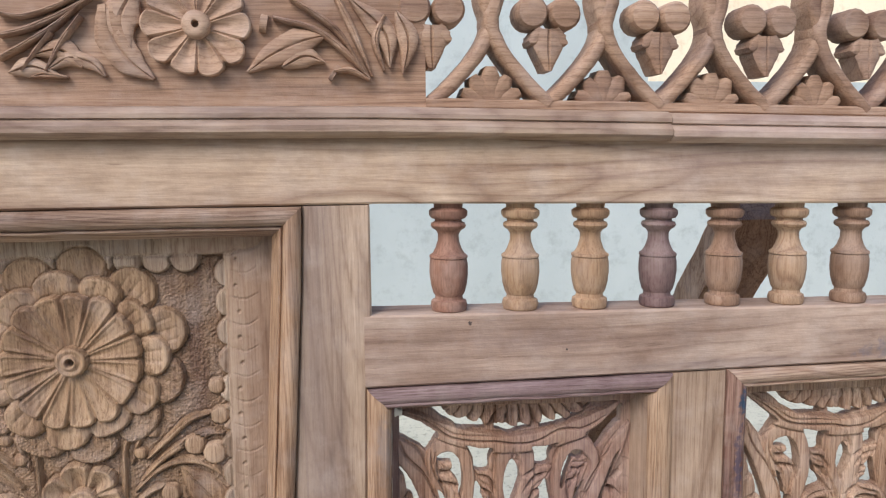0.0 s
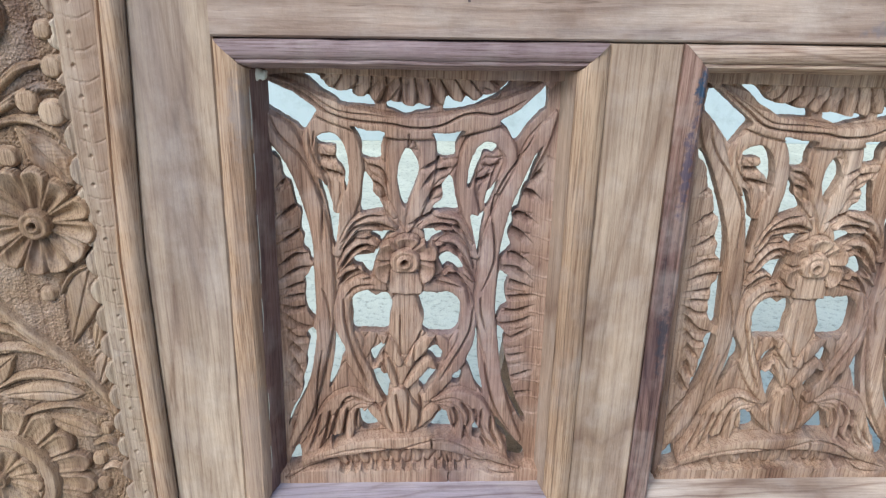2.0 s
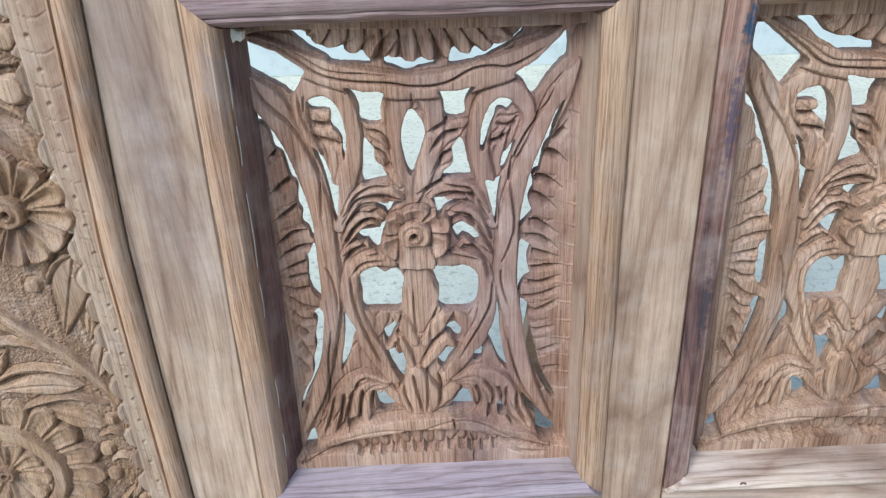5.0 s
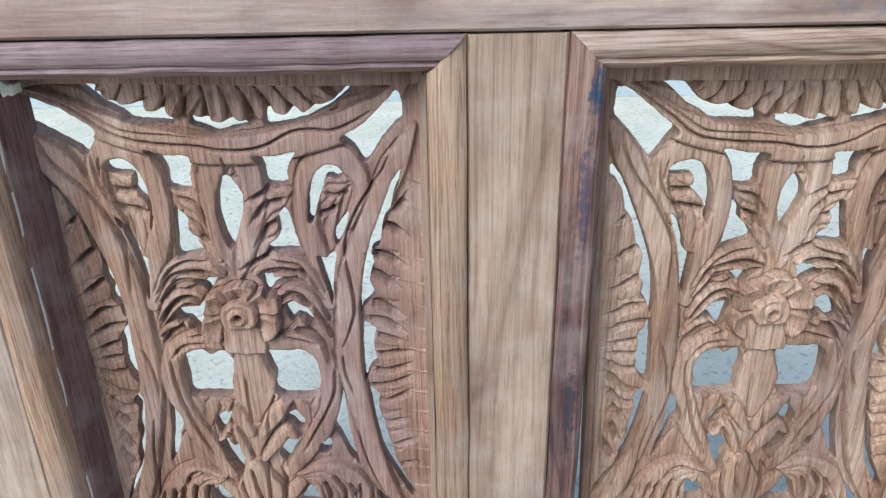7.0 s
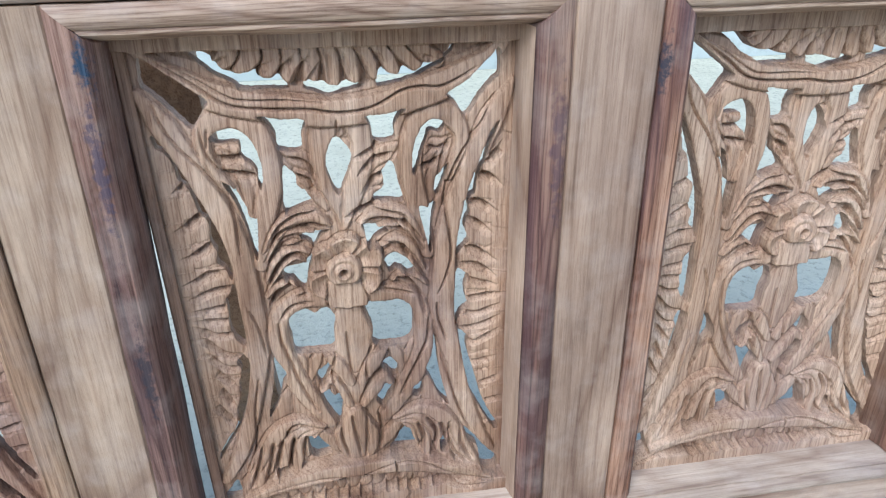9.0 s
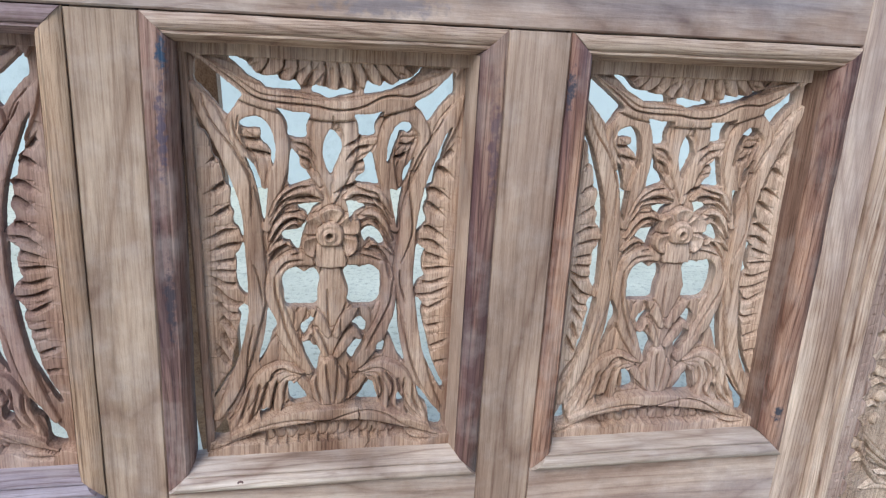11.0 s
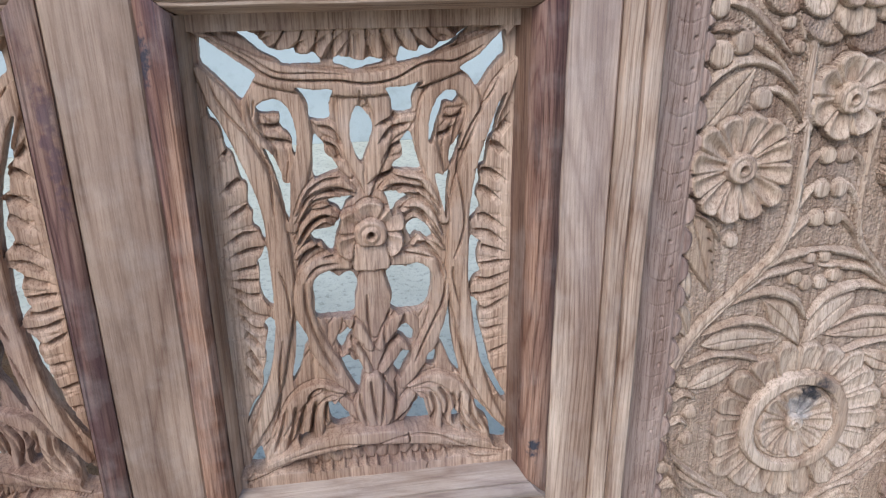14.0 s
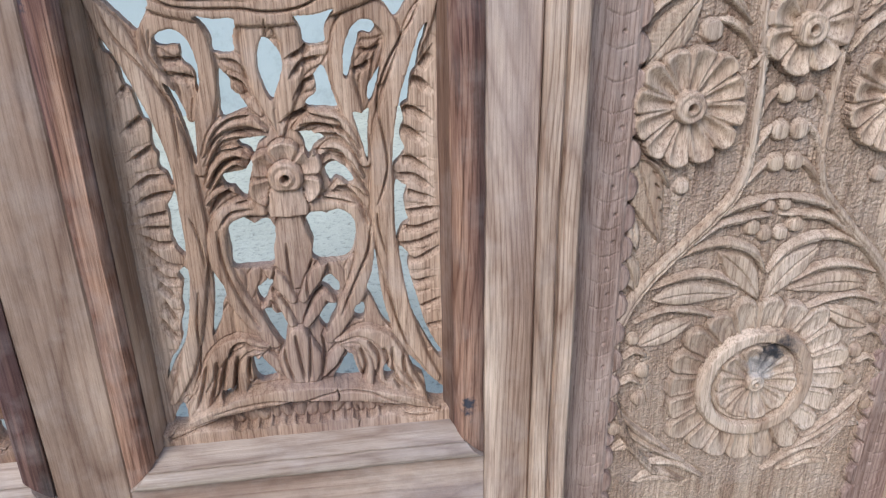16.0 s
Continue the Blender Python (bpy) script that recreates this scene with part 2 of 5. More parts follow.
honey_joint = wood("honey_wood_darkened", (0.545, 0.375, 0.245), (0.425, 0.275, 0.172), (0.25, 0.145, 0.09), "z", (0.24, 0.15, 0.12), 0.4, lines=0.6, straight=230.0, vein=0.45,
                   marks=(((-0.478, 0, 0.575), (0.05, 0.05, 0.105), (0.27, 0.185, 0.145), 0.6), ((-0.466, 0, 0.885), (0.008, 0.03, 0.04), (0.27, 0.21, 0.185), 0.5)))
# darker copy of tan_z: weaker light on these parts put into the colour
tan_shaded = wood("stile_wood_shaded", (0.40, 0.295, 0.215), (0.31, 0.22, 0.155), (0.185, 0.122, 0.085), "z", (0.29, 0.20, 0.155), 0.5, 0.4, fibre=0.42, sweep=0.17, straight=95.0, vein=0.55)
border_warm = wood("border_wood_pale", (0.46, 0.36, 0.265), (0.36, 0.27, 0.19), (0.23, 0.155, 0.105), "z", (0.30, 0.185, 0.125), 0.5, straight=200.0, vein=0.4)
bruised_z = wood("bruised_heartwood_upright", (0.33, 0.205, 0.155), (0.185, 0.104, 0.083), (0.065, 0.036, 0.036), "z", (0.06, 0.04, 0.06), 0.8, 1.7, lines=1.0, straight=170.0, vein=0.9,
                 marks=(((-0.1275, -0.004, 0.906), (0.005, 0.02, 0.020), (0.012, 0.045, 0.085), 0.9), ((-0.1305, -0.004, 0.845), (0.005, 0.02, 0.05), (0.055, 0.045, 0.075), 0.75), ((-0.131, -0.004, 0.70), (0.005, 0.02, 0.04), (0.03, 0.027, 0.036), 0.8)))
red_z = wood("red_heartwood_upright", (0.47, 0.285, 0.19), (0.28, 0.15, 0.098), (0.09, 0.042, 0.034), "z", (0.085, 0.045, 0.065), 0.65, 1.7, lines=1.0, straight=170.0, vein=1.0,
             marks=(((0.2075, -0.008, 0.890), (0.005, 0.02, 0.020), (0.02, 0.025, 0.04), 0.9),))
sill_x = wood("bleached_sill_wood", (0.60, 0.50, 0.42), (0.485, 0.39, 0.315), (0.29, 0.215, 0.165), "x", (0.36, 0.30, 0.27), 0.5, 0.5, fibre=0.4, sweep=0.17, straight=130.0, vein=0.7)
purple_x = wood("purple_heartwood_level", (0.34, 0.25, 0.24), (0.26, 0.175, 0.17), (0.15, 0.09, 0.09), "x", (0.17, 0.13, 0.15), 0.6, straight=260.0, vein=0.8)
lilac_x = wood("lilac_heartwood_level", (0.365, 0.31, 0.325), (0.30, 0.245, 0.265), (0.205, 0.16, 0.175), "x", (0.27, 0.225, 0.26), 0.6, fibre=0.45, straight=260.0, vein=0.8)
heart_z = wood("mixed_heartwood_upright", (0.46, 0.28, 0.19), (0.24, 0.128, 0.09), (0.065, 0.034, 0.032), "z", (0.095, 0.045, 0.05), 0.75, 1.7, lines=1.0, straight=170.0, vein=1.0,
               marks=(((0.4737, -0.008, 0.563), (0.006, 0.02, 0.013), (0.016, 0.03, 0.05), 0.9), ((0.143, -0.008, 0.84), (0.007, 0.02, 0.06), (0.075, 0.042, 0.065), 0.6)))
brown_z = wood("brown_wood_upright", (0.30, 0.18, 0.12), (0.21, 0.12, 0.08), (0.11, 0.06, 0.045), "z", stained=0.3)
# dark brown wood with the shade of the recess worked into the colour
dark_z = wood("dark_shaded_wood_upright", (0.25, 0.145, 0.122), (0.18, 0.10, 0.086), (0.105, 0.056, 0.05), "z", (0.06, 0.035, 0.035), 0.4)
prop_wood = wood("prop_wood", (0.54, 0.35, 0.225), (0.42, 0.255, 0.155), (0.25, 0.14, 0.085), "z", stained=0.2)


def speckled(name, a, b_, c, scale, rough, bumpy):
    m, n, l, b = nodes_of(name, rough)
    tc = n.new("ShaderNodeTexCoord")
    big = tex(n, l, tc.outputs["Object"], scale * 0.12, 5.0, None, 0.6)
    fine = tex(n, l, tc.outputs["Object"], scale, 6.0, None, 0.7)
    col = ramp(n, l, big, ((0.3, a), (0.7, b_)))
    col = mixed(n, l, "MIX", maths(n, l, "MULTIPLY", ramp(n, l, fine, ((0.52, (0, 0, 0)), (0.66, (1, 1, 1)))), 0.6), col, c)
    l.new(col, b.inputs["Base Color"])
    bump = n.new("ShaderNodeBump")
    bump.inputs["Strength"].default_value, bump.inputs["Distance"].default_value = 0.6, bumpy
    l.new(fine, bump.inputs["Height"])
    l.new(bump.outputs["Normal"], b.inputs["Normal"])
    return m


cement = speckled("cement_ground", (0.47, 0.45, 0.35), (0.62, 0.595, 0.475), (0.12, 0.11, 0.085), 45.0, 0.9, 0.012)
limewash = speckled("limewash", (0.37, 0.41, 0.40), (0.47, 0.51, 0.495), (0.30, 0.325, 0.315), 9.0, 0.9, 0.01)
cream = speckled("cream_plaster", (0.72, 0.60, 0.44), (0.80, 0.69, 0.52), (0.55, 0.42, 0.28), 6.0, 0.9, 0.01)
brickish = speckled("grey_plaster", (0.30, 0.27, 0.24), (0.38, 0.34, 0.30), (0.2, 0.18, 0.16), 6.0, 0.9, 0.01)
knot_dark = speckled("knot_wood", (0.05, 0.035, 0.03), (0.09, 0.06, 0.05), (0.02, 0.015, 0.015), 160.0, 0.7, 0.001)
filler = speckled("white_filler", (0.58, 0.55, 0.47), (0.68, 0.65, 0.56), (0.4, 0.38, 0.32), 150.0, 0.8, 0.001)


# ---- mesh tools ----
def mesh(name, verts, faces, material, smooth=True):
    me = bpy.data.meshes.new(name)
    me.from_pydata([tuple(v) for v in verts], [], [tuple(f) for f in faces])
    me.materials.append(material)
    if smooth:
        me.shade_smooth()
        me.set_sharp_from_angle(angle=radians(38))
    me.update()
    return me


def sunk(geometry):
    """The upper work hangs lower towards the middle of the headboard."""
    verts, faces = geometry
    return [(x, y, z - 0.018 * min(max(0, x + 0.47), 0.8) * min(max(0, (z - 0.945) / 0.05), 1)) for x, y, z in verts], faces


def part(name, geometry, material, parent, label="", smooth=True):
    if name in ("rail", "spindle", "ledge_moulding") or min(v[2] for v in geometry[0]) > 1.17:
        geometry = sunk(geometry)
    ob = new(name, mesh(name, *geometry, material, smooth))
    ob.parent = parent
    return tagged(ob, label)


def joined(*pieces):
    verts, faces = [], []
    for v, f in pieces:
        k = len(verts)
        verts += [tuple(p) for p in v]
        faces += [tuple(i + k for i in q) for q in f]
    return verts, faces


def spline(points, per=5):
    p = np.array(points, float)
    p = np.vstack([2 * p[0] - p[1], p, 2 * p[-1] - p[-2]])
    out = []
    for i in range(1, len(p) - 2):
        for s in np.arange(per) / per:
            a, b_, c, d = p[i - 1], p[i], p[i + 1], p[i + 2]
            out.append(0.5 * (2 * b_ + (c - a) * s + (2 * a - 5 * b_ + 4 * c - d) * s * s + (3 * b_ - a - 3 * c + d) * s ** 3))
    return np.array(out + [p[-2]])


FLANK = (-1.0, -0.93, -0.72, -0.4, 0.4, 0.72, 0.93, 1.0)


def carved(points, widths, front, back, crown=0.002, groove=0.0, cup=0.0, per=5, wobble=0.045, taper=0.0, tilt=0.0, slope=0.0, vein=(0.0, 0.0)):
    """A carved strip along a curve in the board's plane: full width by width, its face bulging towards the viewer by crown,
    hollowed by cup, with a V-cut of depth groove wandering from vein[0] to vein[1] of its half width, its ends sinking by taper and its face tilted by tilt."""
    n = len(points)
    line = spline(points, per)
    w = np.interp(np.linspace(0, n - 1, len(line)), np.linspace(0, n - 1, len(widths)), widths)
    w = w * (1 + np.array([random.uniform(-wobble, wobble) for _ in w]))
    d = np.gradient(line, axis=0)
    d /= np.linalg.norm(d, axis=1)[:, None] + 1e-9
    side = np.stack([d[:, 1], -d[:, 0]], 1)
    ends = np.abs(np.linspace(-1, 1, len(line))) ** 3
    verts, faces = [], []
    for i, (c, s) in enumerate(zip(line, side)):
        ring = [(c[0] - s[0] * w[i] / 2, back, c[1] - s[1] * w[i] / 2)]
        g = vein[0] + (vein[1] - vein[0]) * i / (len(line) - 1)
        for a in sorted(FLANK + (g - 0.15, g, g + 0.15)):
            y = front - crown * (1 - abs(a) ** 3.5) + cup * (1 - a * a) + groove * max(0, 1 - abs(a - g) / 0.15) + taper * ends[i] + tilt * a + slope * (1 - i / (len(line) - 1))
            y += random.uniform(-0.00035, 0.00035)
            ring.append((c[0] + s[0] * w[i] / 2 * a, min(y, back), c[1] + s[1] * w[i] / 2 * a))
        ring.append((c[0] + s[0] * w[i] / 2, back, c[1] + s[1] * w[i] / 2))
        verts += ring
    k = len(FLANK) + 5
    for i in range(len(line) - 1):
        for j in range(k):
            a, b_ = i * k + j, i * k + (j + 1) % k
            faces.append((a, b_, b_ + k, a + k))
    faces.append(tuple(range(k))[::-1])
    faces.append(tuple(range(len(verts) - k, len(verts))))
    return verts, faces


def turned(profile, centre, axis="z", steps=20):
    """A lathe-turned solid: profile of (height, radius) about an axis through centre; axis y points away from the viewer."""
    verts, faces = [], []
    for h, r in profile:
        for i in range(steps):
            a = 2 * math.pi * i / steps
            p = (r * math.cos(a), r * math.sin(a))
            v = (p[0], p[1], h) if axis == "z" else (p[0], h, p[1])
            verts.append(tuple(np.add(v, centre)))
    for i in range(len(profile) - 1):
        for j in range(steps):
            a, b_ = i * steps + j, i * steps + (j + 1) % steps
            faces.append((a, b_, b_ + steps, a + steps))
    faces.append(tuple(range(steps))[::-1])
    faces.append(tuple(range(len(verts) - steps, len(verts))))
    return verts, faces


def slab(x0, x1, y0, y1, z0, z1, e=0.0018):
    """A planed board with eased front edges, its long sides a little out of true."""
    verts, faces = [], []
    if x1 - x0 > z1 - z0:
        cuts = np.linspace(x0, x1, max(2, int((x1 - x0) / 0.05)))
        rings = [[(x, y1, z0), (x, y0 + e, z0), (x, y0, z0 + e), (x, y0, z1 - e), (x, y0 + e, z1), (x, y1, z1)] for x in cuts]
    else:
        cuts = np.linspace(z0, z1, max(2, int((z1 - z0) / 0.05)))
        rings = [[(x0, y1, z), (x0, y0 + e, z), (x0 + e, y0, z), (x1 - e, y0, z), (x1, y0 + e, z), (x1, y1, z)] for z in cuts]
    for r in rings:
        j = random.uniform(-0.0005, 0.0005)
        verts += [(a, b_ + (j if b_ < y1 else 0), c) for a, b_, c in r]
    for i in range(len(rings) - 1):
        for j in range(6):
            a, b_ = i * 6 + j, i * 6 + (j + 1) % 6
            faces.append((a, b_, b_ + 6, a + 6))
    faces.append(tuple(range(6))[::-1])
    faces.append(tuple(range(len(verts) - 6, len(verts))))
    return verts, faces


BEAD = ((-0.0014, 0.034), (-0.0014, 0.007), (0, 0.007), (0, -0.004), (0.0015, -0.0075), (0.0045, -0.0098), (0.008, -0.0100), (0.0115, -0.0078), (0.0132, -0.0040), (0.0136, -0.0022),
        (0.0148, -0.0042), (0.0160, -0.0042), (0.0172, -0.0010), (0.0192, 0.0050), (0.0212, 0.0105), (0.0225, 0.0160), (0.0225, 0.034))


FLAT = ((-0.0014, 0.034), (-0.0014, 0.007), (0, 0.007), (0, -0.002), (0.0015, -0.0045), (0.0105, -0.0050), (0.0118, -0.0035), (0.0124, -0.0005), (0.0134, -0.0005), (0.0142, -0.0048),
        (0.0160, -0.0062), (0.0235, -0.0058), (0.0255, -0.0035), (0.0262, 0.0015), (0.0262, 0.034))


PLAIN = ((-0.0006, 0.034), (-0.0006, 0.004), (-0.0006, -0.0008), (0.001, -0.0022), (0.005, -0.0038), (0.0125, -0.0044), (0.0142, -0.0036), (0.0148, -0.0036), (0.0158, -0.0042), (0.0180, -0.0028), (0.0204, 0.0030), (0.0220, 0.010), (0.0225, 0.020), (0.0225, 0.034))
CROWN = tuple((w, y * 0.5 if y < 0 else y) for w, y in BEAD)
SILL = BEAD[:13] + ((0.0182, 0.0030), (0.0196, 0.0100), (0.0206, 0.0190), (0.0206, 0.034))


def moulding(x0, x1, z0, z1, edge, scale=1.0, profile=BEAD):
    """One mitred side of the bead round a panel whose outer edge is the given rectangle."""
    level = edge in "tb"
    cuts = np.linspace(0, 1, 14)
    verts, faces = [], []
    for c in cuts:
        j, q = random.uniform(-0.0005, 0.0005), random.uniform(-0.0004, 0.0004)
        for w, y in profile:
            w = w * scale
            if level:
                x = x0 + w + (x1 - x0 - 2 * w) * c
                verts.append((x, y + j * (y < 0.01), z1 - w + q if edge == "t" else z0 + w + q))
            else:
                z = z0 + w + (z1 - z0 - 2 * w) * c
                verts.append((x0 + w + q if edge == "l" else x1 - w + q, y + j * (y < 0.01), z))
    k = len(profile)
    for i in range(len(cuts) - 1):
        for j in range(k):
            a, b_ = i * k + j, i * k + (j + 1) % k
            faces.append((a, b_, b_ + k, a + k))
    faces.append(tuple(range(k))[::-1])
    faces.append(tuple(range(len(verts) - k, len(verts))))
    return verts, faces


def rosette(x, z, radius, petals, front, back, depth=0.004, turn=0.0, cup=0.003, boss=0.24, hole=True, notch=0.16, vein=0.0):
    """A flower cut from the solid: hollowed petals parted by V-cuts, with a scalloped rim, round a boss with a drilled eye."""
    steps = petals * 10
    size = [random.uniform(0.95, 1.05) for _ in range(petals)]
    verts, faces, rings = [], [], (0.15, 0.35, 0.55, 0.75, 0.9, 0.97, 1.0, 1.0)
    for k, rho in enumerate(rings):
        for i in range(steps):
            a = 2 * math.pi * i / steps
            ph = (i % 10) / 10.0
            mid = abs(math.sin(math.pi * ph))
            r = radius * size[i // 10] ** mid * (1 - notch * (1 - mid ** 0.5)) * rho
            y = front - depth * rho ** 1.5 + cup * mid ** 2 * math.sin(math.pi * min(rho, 0.97)) + 0.0042 * rho * max(0, 1 - mid / 0.32)
            y -= vein * (i % 2) * (0.3 < rho < 0.95)
            if k == len(rings) - 2:
                y += 0.0012
            verts.append((x + r * math.cos(a + turn), back if k == len(rings) - 1 else min(y, back), z + r * math.sin(a + turn)))
    for k in range(len(rings) - 1):
        for i in range(steps):
            a, b_ = k * steps + i, k * steps + (i + 1) % steps
            faces.append((a, b_, b_ + steps, a + steps))
    faces.append(tuple(range(steps))[::-1])
    b_ = radius * boss
    top = front - depth * 0.4 - b_ * 0.6
    prof = [(back, b_), (front - 0.001, b_), (top + b_ * 0.3, b_ * 0.97), (top + b_ * 0.08, b_ * 0.78), (top, b_ * 0.5)]
    if hole:
        prof += [(top + 0.0005, b_ * 0.27), (top + b_ * 0.8, b_ * 0.22)]
    return joined((verts, faces), turned(prof, (x, 0, z), "y", 18))


def petal_fan(x, z, r0, r1, a0, a1, count, front, back, wide=1.0, crown=0.003, groove=0.0, sag=0.0, blunt=0.5):
    pieces = []
    for i in range(count):
        f = i / (count - 1)
        a = radians(a0 + (a1 - a0) * f)
        r = (r1 - sag * abs(2 * f - 1)) * random.uniform(0.95, 1.04)
        step = abs(radians(a1 - a0)) / count * r * 0.95 * wide
        ray = [(x + math.cos(a) * q, z + math.sin(a) * q) for q in np.linspace(r0, r, 4)]
        pieces.append(carved(ray, (step * 0.5, step * 0.85, step * 1.05, step * blunt), front, back, crown, groove, 0, 3))
    return pieces


class Carving:
    """A board carved on a fine grid: relief height above its face, signed depth inside its outline, and the part each spot belongs to. Plan in metres."""

    def __init__(self, u0, u1, v0, v1, step):
        self.step = step
        self.u, self.v = np.arange(u0, u1 + step, step), np.arange(v0, v1 + step, step)
        self.U, self.V = np.meshgrid(self.u, self.v)
        self.H = np.zeros_like(self.U)
        self.D = np.full_like(self.U, 0.02)
        self.L = np.zeros(self.U.shape, int)
        self.names = ["board"]

    def window(self, line, pad):
        lo, hi = line.min(0) - pad, line.max(0) + pad
        j0, j1 = np.searchsorted(self.u, (lo[0], hi[0]))
        i0, i1 = np.searchsorted(self.v, (lo[1], hi[1]))
        return np.s_[i0:max(i1, i0 + 1), j0:max(j1, j0 + 1)]

    def beside(self, line, win):
        """Distance from a polyline, place along it in samples, and side (positive to the right of its run)."""
        P = np.stack([self.U[win].ravel(), self.V[win].ravel()], 1)
        best, at, side = np.full(len(P), 9.0), np.zeros(len(P)), np.zeros(len(P))
        for k in range(len(line) - 1):
            d = line[k + 1] - line[k]
            q = P - line[k]
            f = np.clip(q @ d / (d @ d + 1e-12), 0, 1)
            r = q - f[:, None] * d
            dist = np.hypot(r[:, 0], r[:, 1])
            near = dist < best
            best[near], at[near] = dist[near], (k + f)[near]
            side[near] = np.sign(r[:, 0] * d[1] - r[:, 1] * d[0])[near]
        shape = self.U[win].shape
        return best.reshape(shape), at.reshape(shape), side.reshape(shape)

    def mark(self, name, win, mask):
        self.names.append(name)
        self.L[win][mask] = len(self.names) - 1

    def pierce(self, *points):
        """A hole sawn through along a closed curve; points in millimetres."""
        p = np.array(points, float) / 1000
        ring = spline(np.vstack([p[-1], p, p[:2]]), 3)[3:-3]
        ring = np.vstack([ring, ring[0]])
        win = self.window(ring, 0.006)
        dist, _, _ = self.beside(ring, win)
        U, V = self.U[win], self.V[win]
        inside = np.zeros(U.shape, bool)
        for a, b_ in zip(ring[:-1], ring[1:]):
            if a[1] != b_[1]:
                inside ^= ((a[1] > V) != (b_[1] > V)) & (U < (b_[0] - a[0]) * (V - a[1]) / (b_[1] - a[1]) + a[0])
        self.D[win] = np.minimum(self.D[win], np.where(inside, -dist, dist))

    def strip(self, name, points, widths, lift=0.0, crown=0.001, cup=0.0, tilt=0.0, slope=0.0, ease=0.001, sink=False, groove=0.0, vein=(0.0, 0.0), hatch=0.0):
        """A raised (or with sink a lowered) strip along a curve, its edges easing down into the board."""
        line = spline(points, 5)
        win = self.window(line, max(widths))
        dist, at, side = self.beside(line, win)
        f = at / (len(line) - 1)
        half = np.interp(f, np.linspace(0, 1, len(widths)), widths) / 2
        a = side * dist / half
        rise = lift + crown * (1 - np.abs(np.clip(a, -1, 1)) ** 3) - cup * (1 - a * a) + tilt * a - slope * (1 - f)
        if groove:
            g = vein[0] + (vein[1] - vein[0]) * f
            rise -= groove * np.clip(1 - np.abs(a - g) * half / 0.0009, 0, 1)
        if hatch:
            run = f * np.hypot(*np.diff(line, axis=0).T).sum() / hatch + np.abs(a) * half / hatch * 0.8
            rise -= 0.0005 * np.abs((run % 1) - 0.5) * 2
        rise = rise * np.clip((half - dist) / ease, 0, 1) ** 0.7
        mask = dist < half
        if not sink:
            mask &= (rise > self.H[win] - 0.0004) | (self.L[win] == 0)
        self.H[win][mask] = rise[mask]
        self.mark(name, win, mask)

    def score(self, depth, sharp, soft, *points):
        """A chisel cut, steep on its upper side and running out on its lower; all in millimetres."""
        line = spline(np.array(points, float) / 1000, 4)
        d = line[-1] - line[0]
        depth, sharp, soft = depth * 2.3 / 1000, sharp / 1000, abs(soft) * 1.2 / 1000
        win = self.window(line, max(sharp, soft))
        dist, at, side = self.beside(line, win)
        if abs(d[0]) > 0.4 * abs(d[1]):
            down = side * (1 if d[0] > 0 else -1)
        else:
            down, sharp = np.ones_like(side), (sharp + soft) / 2
            soft = sharp
        f = at / (len(line) - 1)
        ends = np.clip(np.minimum(f, 1 - f) * 5 + 0.3, 0, 1)
        self.H[win] -= depth * ends * np.where(down > 0, np.clip(1 - dist / soft, 0, 1), np.clip(1 - dist / sharp, 0, 1))

    def flower(self, name, x, z, radius, petals, lift, depth=0.004, turn=0.0, cup=0.003, boss=0.24, hole=True, notch=0.16, veins=0, inner=0.0):
        """Hollowed petals parted by V-cuts, with a scalloped rim, round a domed boss with a drilled eye."""
        win = self.window(np.array([(x - radius, z - radius), (x + radius, z + radius)]), 0.003)
        dx, dz = self.U[win] - x, self.V[win] - z
        r, a = np.hypot(dx, dz), np.arctan2(dz, dx) - turn
        size = np.array([random.uniform(0.94, 1.05) for _ in range(petals)])
        ph = (a / (2 * math.pi) * petals) % petals
        mid = np.abs(np.sin(math.pi * ph))
        rim = radius * size[ph.astype(int) % petals] ** mid * (1 - notch * (1 - mid ** 0.5))
        rho = r / rim
        h = lift + depth * np.clip(rho, 0, 1) ** 1.5 - cup * mid ** 2 * np.sin(math.pi * np.clip(rho, 0, 0.97)) - 0.0044 * rho * np.clip(1 - mid / 0.36, 0, 1) ** 0.8
        h -= 0.0012 * np.clip(1 - (1 - rho) * rim / 0.002, 0, 1) ** 2
        if veins:
            comb = np.abs(((ph * veins) % 1) - 0.5) * 2
            h -= 0.0007 * np.clip(1 - comb / 0.5, 0, 1) * ((rho > 0.42) & (rho < 0.93))
        b_ = radius * boss
        if boss > 0.1:
            dome = lift + depth * 0.4 + b_ * 0.34 * np.sqrt(np.clip(1 - (r / b_) ** 2, 0, 1)) ** 0.6 - 0.0016 * np.clip(1 - np.abs(r / b_ - 0.58) / 0.22, 0, 1)
            if hole:
                dome -= b_ * 0.9 * np.clip(1.3 - r / (b_ * 0.22), 0, 1)
            h = np.where(r < b_, dome, h)
            h -= 0.001 * np.clip(1 - np.abs(r - b_) / 0.0012, 0, 1)
        mask = (rho < 1) & (rho > inner)
        self.H[win][mask] = h[mask]
        self.mark(name, win, mask)

    def facet(self, name, lift, fall, bend, *points):
        """A flat-cut block with straight sides (millimetres); fall slopes it downwards, bend to both sides of its middle."""
        ring = np.array(points + points[:1], float) / 1000
        win = self.window(ring, 0.002)
        dist, _, _ = self.beside(ring, win)
        U, V = self.U[win], self.V[win]
        inside = np.zeros(U.shape, bool)
